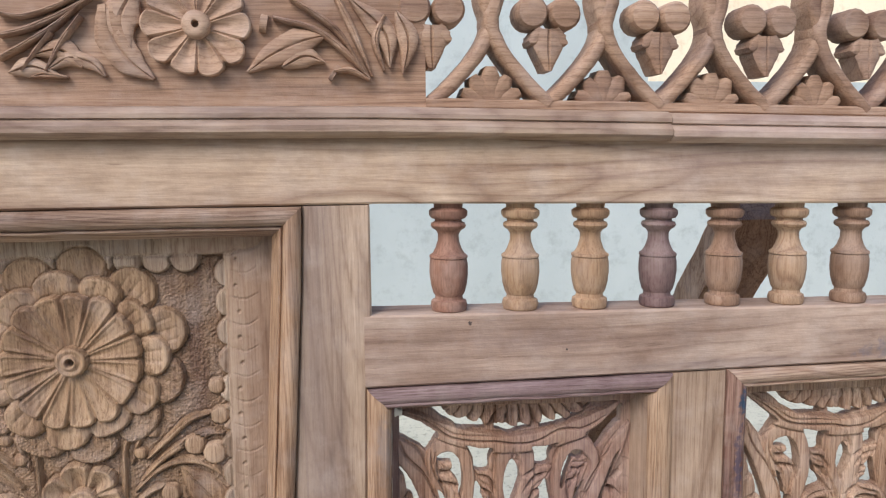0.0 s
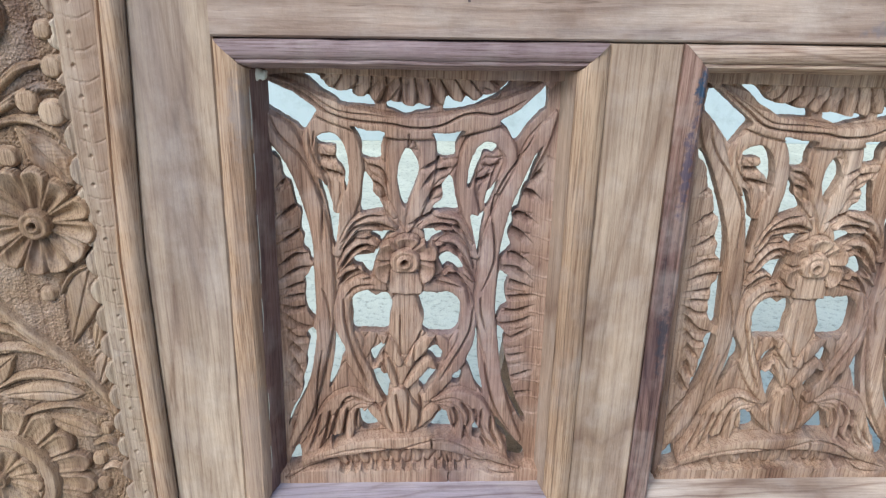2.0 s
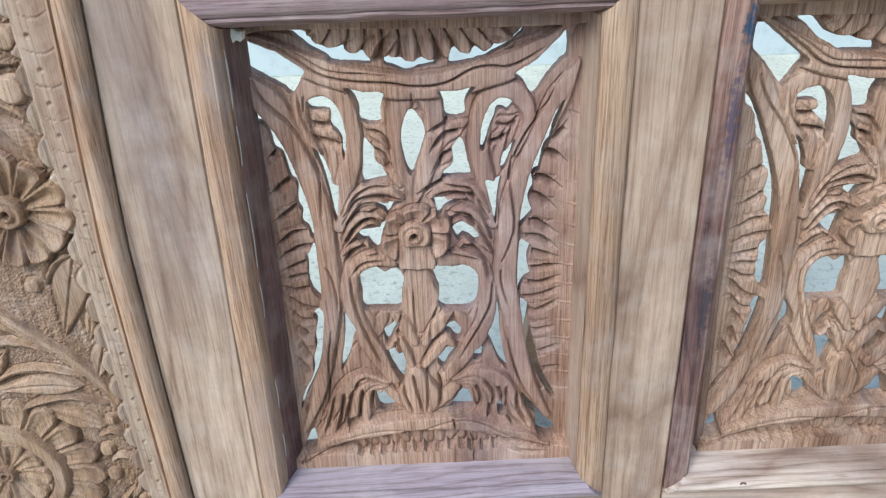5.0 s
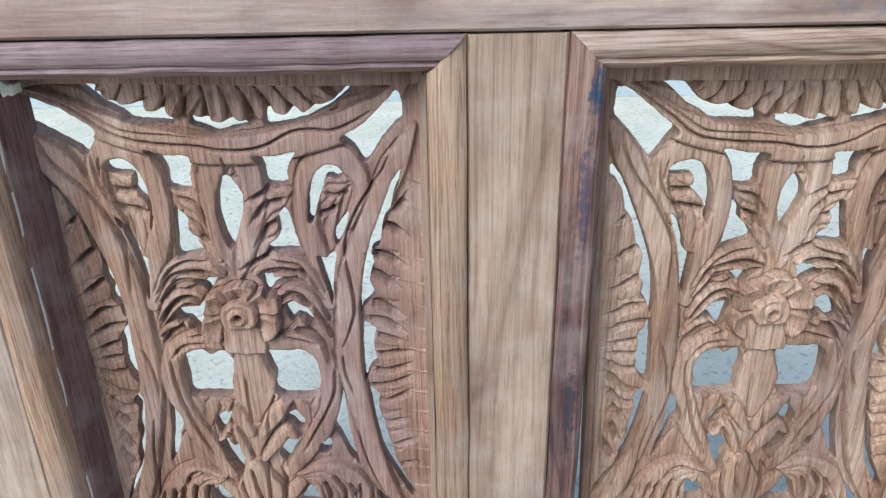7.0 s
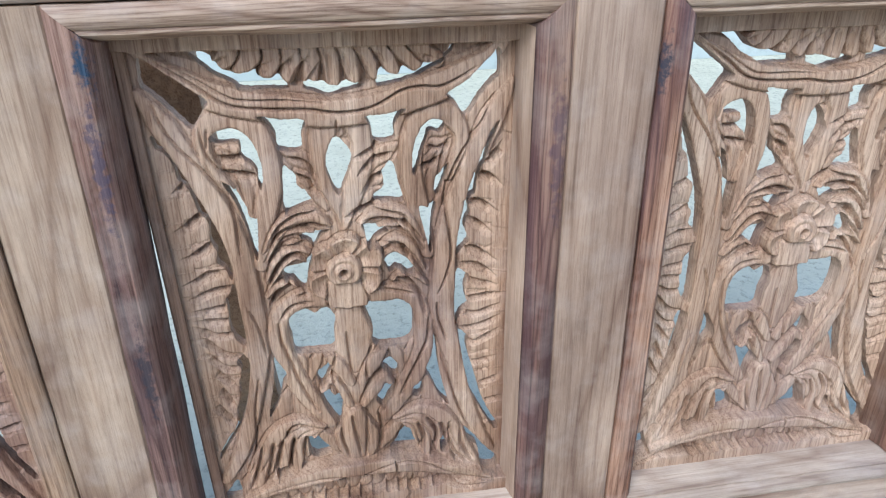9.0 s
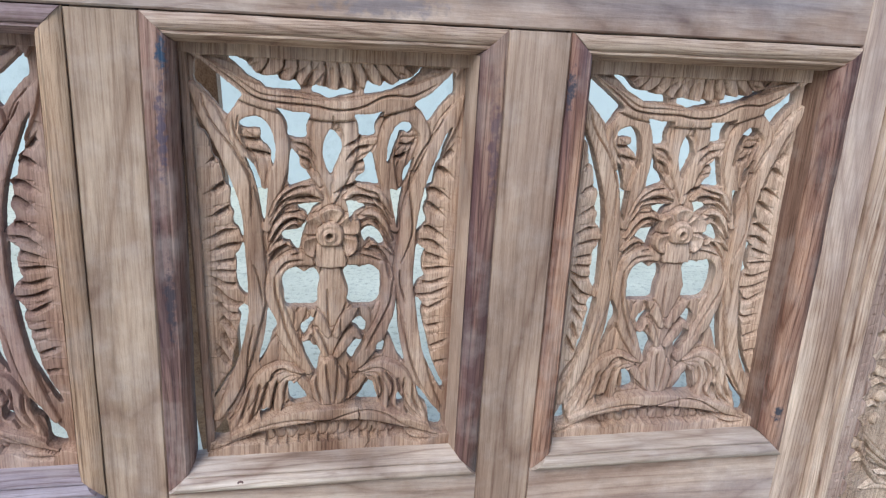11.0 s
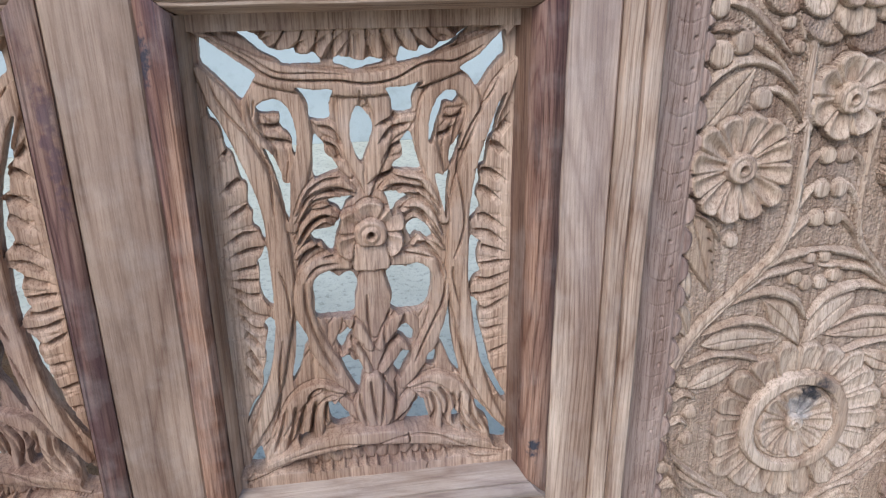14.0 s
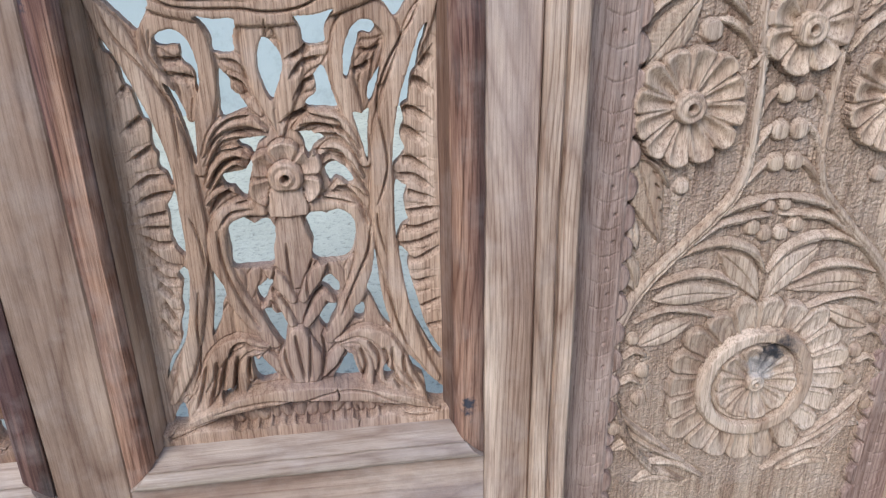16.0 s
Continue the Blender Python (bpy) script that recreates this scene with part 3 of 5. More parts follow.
        for a, b_ in zip(ring[:-1], ring[1:]):
            if a[1] != b_[1]:
                inside ^= ((a[1] > V) != (b_[1] > V)) & (U < (b_[0] - a[0]) * (V - a[1]) / (b_[1] - a[1]) + a[0])
        mid = ring[:-1].mean(0)
        h = lift / 1000 + fall * (V - mid[1]) - bend * np.abs(U - mid[0])
        mask = inside & (dist > 0.0003)
        self.H[win][mask] = (h * np.clip(dist / 0.0008, 0, 1))[mask]
        self.mark(name, win, mask)

    def ring(self, name, x, z, r0, r1, lift, dip=0.0):
        win = self.window(np.array([(x - r1, z - r1), (x + r1, z + r1)]), 0.002)
        r = np.hypot(self.U[win] - x, self.V[win] - z)
        mask = (r < r1) & (r > r0)
        h = lift * np.clip((r1 - r) / 0.003, 0, 1) ** 0.5 - dip * np.clip((r1 - r) / (r1 - r0 + 1e-6), 0, 1) ** 3
        self.H[win][mask] = h[mask]
        self.mark(name, win, mask)

    def dome(self, name, x, z, radius, lift, crown):
        """A round bud or scallop; with a negative lift and no name, a punched pit."""
        win = self.window(np.array([(x - radius, z - radius), (x + radius, z + radius)]), 0.002)
        r = np.hypot(self.U[win] - x, self.V[win] - z) / radius
        mask = r < 1
        if name is None:
            self.H[win] += lift * np.clip(1.3 - r, 0, 1)
            return
        h = (lift + crown * np.sqrt(np.clip(1 - r * r, 0, 1))) * np.clip((1 - r) * radius / 0.0013, 0, 1) ** 0.6
        if crown > 0.002:
            h -= 0.0006 * np.abs(((r * 2.2 + np.arctan2(self.V[win] - z, self.U[win] - x) / (2 * math.pi)) % 1) - 0.5)
        self.H[win][mask] = h[mask]
        self.mark(name, win, mask)

    def part_cuts(self, depth, low, high, wide):
        """A stop cut along every line where two carved parts meet."""
        edge = np.zeros(self.L.shape)
        across, along = self.L[:, 1:] != self.L[:, :-1], self.L[1:] != self.L[:-1]
        edge[:, 1:][across], edge[:, :-1][across], edge[1:][along], edge[:-1][along] = 1, 1, 1, 1
        near = np.pad(edge, 1)
        soft = np.maximum.reduce([near[:-2, 1:-1], near[2:, 1:-1], near[1:-1, :-2], near[1:-1, 2:]])
        self.H -= depth * np.maximum(edge, 0.45 * soft) * (self.V > low) * (self.V < high) * (np.abs(self.U) < wide)

    def settle(self):
        """Leave each part in one piece: what holes cut off from it goes to the board."""
        n, m = self.L.shape
        lab, solid = self.L.ravel().copy(), (self.D > -self.step).ravel()
        group, sizes = np.zeros(n * m, int), [0]
        for start in np.nonzero(solid & (lab > 0))[0]:
            if group[start]:
                continue
            sizes.append(0)
            k, todo = len(sizes) - 1, [start]
            group[start] = k
            while todo:
                p = todo.pop()
                sizes[k] += 1
                for q in (p - 1, p + 1, p - m, p + m):
                    if 0 <= q < n * m and solid[q] and lab[q] == lab[p] and not group[q]:
                        group[q] = k
                        todo.append(q)
        owner = np.zeros(len(sizes), int)
        owner[group] = lab
        top = {}
        for k in range(1, len(sizes)):
            if sizes[k] > sizes[top.get(owner[k], 0)]:
                top[owner[k]] = k
        keep = np.isin(group, list(top.values()))
        lab[solid & (lab > 0) & ~keep] = 0
        self.L = lab.reshape(n, m)

    def rough(self, size, amount):
        """Smooth random unevenness of the given grain size."""
        n, m = self.U.shape
        k = max(1, int(size / self.step))
        g = np.random.uniform(-1, 1, (n // k + 3, m // k + 3))
        i, j = np.arange(n) / k, np.arange(m) / k
        i0, j0 = i.astype(int), j.astype(int)
        fi, fj = (i - i0)[:, None], (j - j0)[None]
        fi, fj = fi * fi * (3 - 2 * fi), fj * fj * (3 - 2 * fj)
        return amount * ((g[i0][:, j0] * (1 - fj) + g[i0][:, j0 + 1] * fj) * (1 - fi) + (g[i0 + 1][:, j0] * (1 - fj) + g[i0 + 1][:, j0 + 1] * fj) * fi)

    def pieces(self, D, place, front, back, rear=True, low=-1.0):
        """Meshes of the parts: {label: (verts, faces, normals)}. place maps plan to the headboard's x and z."""
        n, m = self.U.shape
        X, Z = place(self.U, self.V)
        Y = np.minimum(front - self.H, back - 0.001)
        gv, gu = np.gradient(self.H, self.step)
        dv, du = np.gradient(D, self.step)
        inside = D > 0
        count = inside[:-1, :-1].astype(int) + inside[1:, :-1] + inside[:-1, 1:] + inside[1:, 1:]
        ids = np.arange(n * m).reshape(n, m)
        lab = self.L[:-1, :-1]
        whole = count == 4
        vx, vy, vz = X.ravel(), Y.ravel(), Z.ravel()
        front_n = np.stack([-gu.ravel(), -np.ones(n * m), -gv.ravel()], 1)
        out = {}
        mixed_cells = {}
        for i, j in zip(*np.nonzero((count > 0) & (count < 4))):
            near = [self.L[q] for q in ((i, j), (i, j + 1), (i + 1, j + 1), (i + 1, j)) if inside[q]]
            mixed_cells.setdefault(max(near), []).append((i, j))
        for label in sorted(set(np.unique(lab[whole])) | set(mixed_cells)):
            sel = whole & (lab == label)
            quads = np.stack([ids[:-1, :-1][sel], ids[:-1, 1:][sel], ids[1:, 1:][sel], ids[1:, :-1][sel]], 1)
            used, inv = np.unique(quads, return_inverse=True)
            inv = inv.reshape(-1, 4)
            V_ = np.stack([vx[used], vy[used], vz[used]], 1).tolist()
            N_ = front_n[used].tolist()
            F_ = inv.tolist()
            if rear:
                for i in np.nonzero(sel.any(1))[0]:
                    step_ = np.diff(np.concatenate([[0], sel[i].astype(int), [0]]))
                    for j0, j1 in zip(np.nonzero(step_ == 1)[0], np.nonzero(step_ == -1)[0]):
                        k = len(V_)
                        V_ += [(X[q], back, Z[q]) for q in ((i, j0), (i, j1), (i + 1, j1), (i + 1, j0))]
                        N_ += [(0.0, 1.0, 0.0)] * 4
                        F_.append((k + 3, k + 2, k + 1, k))
            for i, j in mixed_cells.get(label, ()):
                corners = ((i, j), (i, j + 1), (i + 1, j + 1), (i + 1, j))
                poly, cut = [], []
                for c in range(4):
                    p, q = corners[c], corners[(c + 1) % 4]
                    if inside[p]:
                        poly.append((X[p], Y[p], Z[p], -gu[p], -gv[p]))
                    if inside[p] != inside[q]:
                        f = D[p] / (D[p] - D[q])
                        w = (X[p] + (X[q] - X[p]) * f, Y[p] + (Y[q] - Y[p]) * f, Z[p] + (Z[q] - Z[p]) * f, -gu[p], -gv[p])
                        s = (-du[p], -dv[p])
                        cut.append((w, s, inside[p]))
                        poly.append(w)
                k = len(V_)
                V_ += [w[:3] for w in poly]
                N_ += [(w[3], -1.0, w[4]) for w in poly]
                F_.append(tuple(range(k, k + len(poly))))
                if rear:
                    r = len(V_)
                    V_ += [(w[0], back, w[2]) for w in poly]
                    N_ += [(0.0, 1.0, 0.0)] * len(poly)
                    F_.append(tuple(range(r, r + len(poly)))[::-1])
                if len(cut) == 2:
                    (a, sa, leaving), (b_, sb, _) = cut
                    if not leaving:
                        a, sa, b_, sb = b_, sb, a, sa
                    k = len(V_)
                    V_ += [a[:3], b_[:3], (b_[0], back, b_[2]), (a[0], back, a[2])]
                    for s in (sa, sb, sb, sa):
                        N_.append((s[0] + 1e-6, 0.0, s[1]))
                    F_.append((k + 1, k, k + 3, k + 2))
            out[label] = (V_, F_, N_)
        return out


def carved_part(name, piece, material, parent, label=""):
    verts, faces, normals = piece
    me = bpy.data.meshes.new(name)
    me.from_pydata(verts, [], faces)
    me.materials.append(material)
    me.shade_smooth()
    n = np.array(normals)
    me.normals_split_custom_set_from_vertices((n / np.linalg.norm(n, axis=1)[:, None]).tolist())
    ob = new(name, me)
    ob.parent = parent
    return tagged(ob, label)


# ---- the headboard ----
headboard = tagged(new("carved_headboard"), "unfinished carved hardwood headboard with pierced panels and turned spindles", "headboard")
TOP, LOW = 0.938, 0.512
PANELS = ((-0.475, -0.197), (-0.143, 0.149), (0.205, 0.487))
CENTRES = (-0.345, -0.001, 0.347)

def plumb(geometry, limit):
    """The first stile widens downwards, pushing the moulding beside it out of plumb."""
    verts, faces = geometry
    return [(x - min(0.06 * max(0, 1.08 - z), 0.019) if x < limit else x, y, z) for x, y, z in verts], faces


def raked(geometry):
    """The foot of the first panel's outer side stands off to the side, and stile, rail and moulding with it."""
    verts, faces = geometry
    return [(x - 0.006 - 0.0205 * max(0.0, 0.93 - z) if -0.5 < x < -0.44 and z < 0.98 else x, y, z) for x, y, z in verts], faces


part("stile", raked(plumb(slab(-0.531, -0.475, 0, 0.06, 0.0, 1.099), -0.5)), pale_z, headboard, "pale sapwood stile with a grey streak")
# darker wood stands in for the weaker light on this stile
part("stile", slab(-0.197, -0.143, 0, 0.06, 0.43, 0.9370), tan_shaded, headboard)
part("stile", slab(0.149, 0.205, 0, 0.06, 0.43, 0.9370), tan_z, headboard)
part("stile", slab(0.487, 0.526, 0, 0.06, 0.0, 1.099), blond_z, headboard)
part("rail", joined(slab(-0.482, 0.487, -0.001, 0.044, 0.9385, 1.003), *[slab(a + 0.004, b_ - 0.004, 0.006, 0.04, 0.92, 0.94) for a, b_ in ((-0.197, -0.143), (0.149, 0.205))]), tan_x, headboard, "brown lower spindle rail with a grey stain")
part("rail", joined(slab(-0.93, 0.93, -0.001, 0.06, 1.1, 1.158), *[slab(a + 0.004, b_ - 0.004, 0.006, 0.05, 1.08, 1.102) for a, b_ in ((-0.531, -0.475), (0.487, 0.526))]), pale_x, headboard, "broad pale top rail with sweeping grain")
for a, b_ in ((-0.475, -0.197), (-0.143, 0.149), (0.205, 0.487)):
    part("rail", raked(slab(a, b_, 0, 0.06, 0.43, LOW - 0.0005)), tan_x, headboard)
part("rail", raked(slab(-0.475, 0.487, 0.004, 0.055, 0.2, 0.4295)), tan_x, headboard)

OVOLO = ((0, 0.02), (0, -0.004), (0.002, -0.010), (0.006, -0.0135), (0.0095, -0.0135), (0.0105, -0.0110), (0.012, -0.0125), (0.016, -0.0165), (0.021, -0.0165), (0.0245, -0.012), (0.026, -0.005), (0.026, 0.02))


def level_moulding(x0, x1, z, profile):
    verts, faces = [], []
    cuts = np.linspace(x0, x1, 24)
    for x in cuts:
        j = random.uniform(-0.0006, 0.0006)
        verts += [(x, y + j, z - w) for w, y in profile]
    k = len(profile)
    for i in range(len(cuts) - 1):
        for j in range(k):
            a, b_ = i * k + j, i * k + (j + 1) % k
            faces.append((a, b_, b_ + k, a + k))
    faces += [tuple(range(k))[::-1], tuple(range(len(verts) - k, len(verts)))]
    return verts, faces


part("ledge_moulding", level_moulding(-0.93, -0.2106, 1.1815, OVOLO), pale_x, headboard)
part("ledge_moulding", level_moulding(-0.2098, 0.93, 1.1805, OVOLO), pale_x, headboard)

SIDES = ((purple_x, honey_joint, honey_z, lilac_x), (honey_x, bruised_z, heart_z, sill_x), (honey_x, red_z, heart_z, sill_x))
for (a, b_), looks in zip(PANELS, SIDES):
    for edge, look_ in zip("tlrb", looks):
        part("bead_moulding", raked(moulding(a + 0.0009, b_ - 0.0009, LOW + 0.0009, TOP - 0.0009, edge, 1.0, SILL if edge == "b" else CROWN if edge == "t" else PLAIN)), look_, headboard)

# turned spindles
TURNING = ((0, 14.5), (0.01, 16), (0.055, 17), (0.095, 16), (0.11, 13), (0.14, 12.6), (0.17, 14.5), (0.25, 16.6), (0.35, 17.8), (0.44, 17.6), (0.485, 16.8), (0.49, 16.0),
           (0.495, 17.6), (0.515, 17.4), (0.535, 14.5), (0.58, 12), (0.65, 9.8), (0.71, 9.6), (0.745, 11.5), (0.765, 15), (0.79, 16.2), (0.815, 15.2), (0.825, 12.5),
           (0.845, 12.2), (0.855, 15.5), (0.885, 17.6), (0.925, 17.6), (0.945, 15), (0.95, 13), (1.0, 13.5))
SPINDLE = (spin_red, spin_tan, spin_peach, spin_dark, spin_brown, spin_tan, spin_brown, spin_tan, spin_red, spin_peach, spin_tan, spin_brown, spin_tan, spin_red)
DARK = {0: "reddish brown turned spindle", 2: "pale streaked turned spindle", 3: "dark purple-brown turned spindle"}
for i, look_ in enumerate(SPINDLE):
    shape = turned([(h * 0.0975, r * 0.001 * 0.98) for h, r in TURNING], (-0.4045 + 0.0660 * i, 0.0185, 1.0028), "z", 24)
    part("spindle", shape, look_, headboard, DARK.get(i, "turned spindle"))


# pierced panels
def fretwork():
    """The pattern of the fretted boards, cut alike into all three: bowed bands above and below, and scrolling leafwork round one flower."""
    random.seed(11)
    c = Carving(-0.132, 0.132, -0.224, 0.172, 0.0007)
    pierce, score = c.pierce, c.score

    def add(name, points, widths, lift, crown, mirror=True, sink=False, ease=1.0):
        for flip in ((1, -1) if mirror else (1,)):
            c.strip(name, [(flip * x / 1000, z / 1000) for x, z in points], [w / 1000 for w in widths], lift / 1000, crown / 1000, sink=sink, ease=ease / 1000)

    add("fan_plate", [(-92, 150), (-60, 146), (-30, 142), (0, 141), (30, 142), (60, 146), (92, 150)], (4, 14, 22, 28, 22, 14, 4), -1.5, 0.0, mirror=False, sink=True)
    for u in (-66, -52, -38, -26, -13, 0, 13, 26, 38, 52, 66):
        add("fan_flute", [(u * 0.62 - 2, 166), (u * 0.86 - 2, 145 + abs(u) * 0.05), (u - 2, 131 + abs(u) * 0.16)], (9, 13, 10), 3.4, 0.5, mirror=False, sink=True, ease=1.6)
    add("bowed_band", [(-112, 152), (-87, 132), (-64, 121), (-35, 115), (-3, 112), (28, 115), (59, 124), (84, 135), (108, 151)], (5, 16, 19.5, 19, 18.5, 19, 19.5, 16, 6), 4.2, 0.8, mirror=False, ease=0.7)
    for i in range(14):
        f = i / 13
        a = radians(48 - 100 * f)
        r = 11.5 + 12 * math.sin(math.pi * (f * 0.86 + 0.09)) ** 0.8
        z = 84 - 226 * f
        tip = (-105.5 + r * math.cos(a), z + r * 0.6 * math.sin(a))
        add("feather_lobe", ((-117.5, z - 4), ((-117.5 + tip[0]) / 2, (z + tip[1]) / 2 - 1.5), tip), (17, 18.5, 17), -0.8, 0.3)
    add("spur_leaf", [(-58, -129), (-55, -112), (-48, -95)], (17.5, 10.5, 2.1), -1, 0.5)
    add("spur_leaf", [(-93, -186), (-100, -190), (-106, -185)], (13.5, 9.2, 3.7), -1, 0.5)
    add("side_scroll", [(-113, 126), (-102, 106), (-91, 81), (-82, 56), (-74, 31), (-70, 6), (-69, -25), (-69, -48), (-73, -76), (-78, -102), (-83, -126), (-92, -156), (-106, -183)], (5.9, 16.8, 17.1, 17.5, 17.4, 16.8, 18.3, 18, 17.3, 15.5, 14.6, 12.6, 7), 2.2, 1)
    add("hooked_scroll", [(-58, 7), (-55, 24), (-51, 44), (-46, 66), (-47, 87), (-53, 103), (-64, 110), (-75, 106), (-81, 94), (-78, 79), (-71, 64)], (10.9, 12.6, 15, 16.1, 16.7, 18, 18.7, 14.9, 11, 9.5, 7.5), 1.8, 1)
    add("curled_leaf", [(-78, 92), (-69, 88), (-61, 89)], (7.3, 9, 5.8), -0.8, 0.6)
    add("curled_leaf", [(-74, 86), (-63, 80), (-53, 74)], (7.4, 8.3, 3.3), -0.8, 0.6)
    add("curled_leaf", [(-74, 88), (-68, 76), (-63, 62), (-59, 48), (-59, 40)], (7.4, 12.1, 13.9, 8, 2.6), -0.8, 0.6)
    add("crest_cap", [(-15, 103), (-6, 103), (4, 101)], (10.8, 11.3, 12.6), 0.6, 0.4)
    add("crest_leaf", [(0, 30), (-3, 46), (-8, 61), (-12, 76), (-13, 91), (-10, 104)], (5.3, 13.6, 17.7, 16.5, 14.3, 19.2), 1.4, 1)
    for points, wide in (([(-16, 63), (-24, 78), (-36, 87)], 13), ([(-15, 54), (-23, 65), (-30, 73)], 10.5), ([(-12, 44), (-17, 52), (-25, 57)], 9)):
        add("leaf_tongue", points, [wide * f for f in (0.5, 0.9, 1.05, 0.95, 0.4)], 0.0, 0.5)
    add("frond", [(-55, 17), (-46, 33), (-35, 40), (-22, 41), (-10, 33)], (2.6, 7.3, 10.8, 10.9, 3.5), 2, 1.8)
    add("frond", [(-54, 10), (-44, 26), (-31, 31), (-21, 29)], (2.2, 3.9, 4.3, 2.2), 2, 1.8)
    add("frond", [(-56, -6), (-47, 12), (-35, 19), (-24, 14)], (2.2, 7, 8.8, 3.5), 2, 1.8)
    add("frond", [(-55, -12), (-44, 4), (-34, 11), (-26, 6)], (1.8, 3.9, 3.9, 1.8), 2, 1.8)
    add("frond", [(-58, -19), (-50, -10), (-40, -8), (-32, -13)], (2.2, 5.8, 5.7, 2.2), 2, 1.8)
    add("hoop_scroll", [(-19, -25), (-33, -23), (-47, -31), (-54, -46), (-54, -66), (-48, -89), (-37, -111), (-22, -136)], (11.8, 16.1, 15.1, 15.1, 15.9, 17.3, 17, 13), 2, 1.4)
    add("ragged_leaf", [(-34, -105), (-40, -86), (-44, -70)], (6.9, 13.6, 5.7), 0, 0.8)
    add("ragged_leaf", [(-36, -96), (-31, -80), (-25, -68)], (6.9, 11.5, 4.7), 0, 0.8)
    c.facet("calyx_stem", 2.6, 0.02, 0.10, (-7, -28), (8, -28), (14, -50), (19, -63), (15, -77), (6, -90), (-1, -97), (-8, -90), (-16, -77), (-20, -63), (-15, -50))
    c.facet("calyx_stem", 1.6, 0.03, 0.12, (-9, -92), (6, -92), (12, -104), (7, -118), (4, -132), (-10, -132), (-12, -118), (-16, -104))
    add("calyx_leaf", [(-4, -100), (-14, -82), (-25, -68)], (7.5, 13, 3.6), 3.2, 0.9, ease=0.7)
    add("calyx_leaf", [(-5, -123), (-13, -109), (-20, -99), (-27, -105)], (5.5, 11.5, 12.2, 4.2), 3.0, 1.0, ease=0.7)
    add("shell", [(-3, -131), (-2.5, -150), (-1.5, -168), (-1, -180)], (16, 35, 30, 14), 4.2, 1.2, mirror=False, ease=0.7)
    add("wing_leaf", [(-7, -176), (-20, -160), (-32, -143)], (5, 13.2, 8.1), 2, 1.4)
    add("drooping_leaf", [(-26, -139), (-47, -134), (-64, -144), (-76, -165), (-93, -196)], (3.3, 12.8, 16.6, 15.5, 8.1), 3, 1.6)
    add("drooping_leaf", [(-28, -142), (-44, -141), (-57, -154), (-63, -176), (-74, -192)], (2.7, 10.8, 15.1, 11.4, 4.9), 3, 1.6)
    add("drooping_leaf", [(-29, -143), (-42, -146), (-49, -161), (-51, -181)], (2.7, 9.7, 14.1, 7.1), 3, 1.6)
    add("drooping_leaf", [(-32, -145), (-39, -152), (-43, -169)], (2.7, 8.1, 4.9), 3, 1.6)
    add("drooping_leaf", [(-65, -156), (-74, -175), (-87, -194), (-99, -203)], (5.3, 10.9, 10.9, 4.3), 3, 1.6)
    c.H += 0.0125 * np.clip((-0.2055 - c.V) / 0.0025, 0, 1)
    add("foot_recess", [(-86, -206), (-45, -200.5), (0, -198), (45, -198.5), (90, -204)], (1, 9, 13, 12, 1.5), -1.5, 0.0, mirror=False, sink=True, ease=0.8)
    for u in np.linspace(-56, 60, 13):
        add("foot_flute", [(u, -205.5), (u * 1.04 + random.uniform(-3, 3), -200), (u * 1.1 + random.uniform(-3, 3), -193 - abs(u) * 0.09)], (random.uniform(7, 11), random.uniform(8, 12), 5), random.uniform(0.6, 1.4), random.uniform(1.4, 2.0), mirror=False, sink=True, ease=3)
    add("bowed_band", [(-110, -212), (-81, -198), (-55, -187), (-10, -181.5), (38, -186), (78, -197), (106, -208)], (5, 12, 14.5, 15, 14.5, 12, 5), 9.4, 0.6, mirror=False, ease=0.8)
    c.flower("flower", 0.0005, -0.0005, 0.0275, 6, 0.0040, 0.0042, math.pi / 2 - math.pi / 6, 0.0026, 0.45, True, 0.24)
    c.facet("flower_foot", 5.2, -0.05, 0.03, (-12, -9), (12, -9), (16, -24), (14.5, -31), (0, -32), (-14, -31), (-15.5, -24))
    score(1.6, .7, 1.6, (-103.5, 147), (-91.5, 139), (-79, 130.5), (-68.5, 122), (-57, 117.5), (-37.5, 116), (-17.5, 115.5), (-5.5, 113.5), (7, 113), (23.5, 116), (40, 124.5), (52.5, 127), (65, 127), (77.5, 132), (86.5, 137))
    score(0.9, .6, .9, (-101, 147.5), (-89.5, 141), (-77, 133), (-64, 124.5), (-54.5, 121.5), (-33, 121), (-9, 119))
    score(1.1, .6, 5, (-63, 146.5), (-72, 142.5))
    score(1.1, .6, 5, (-39.5, 143), (-45.5, 139.5), (-47.5, 135))
    score(1.2, .6, 6, (-24.5, 146), (-31.5, 140.5), (-35.5, 134))
    score(1.2, .6, 6, (-14.5, 146.5), (-23, 138.5), (-27.5, 129.5))
    score(1.2, .6, 6, (-8.5, 143), (-15, 135.5), (-17.5, 132))
    score(1.0, .7, 3, (-3, 147.5), (-3.5, 138), (-3.5, 130))
    score(1.0, .7, -4, (6.5, 147), (7, 138), (9, 130.5))
    score(1.2, .6, -6, (14, 146), (18.5, 135.5), (17, 127.5))
    score(1.2, .6, -6, (24.5, 146.5), (28.5, 139.5), (27, 135.5))
    score(1.1, .6, -5, (41, 141.5), (46.5, 136.5), (47, 131.5))
    score(1.1, .6, -5, (55, 145.5), (61, 143.5))
    score(1.6, .7, 1.4, (-106.5, 119.5), (-103, 106.5), (-95.5, 93), (-84.5, 78.5), (-76, 61.5), (-71, 48), (-70.5, 33), (-70.5, 17.5))
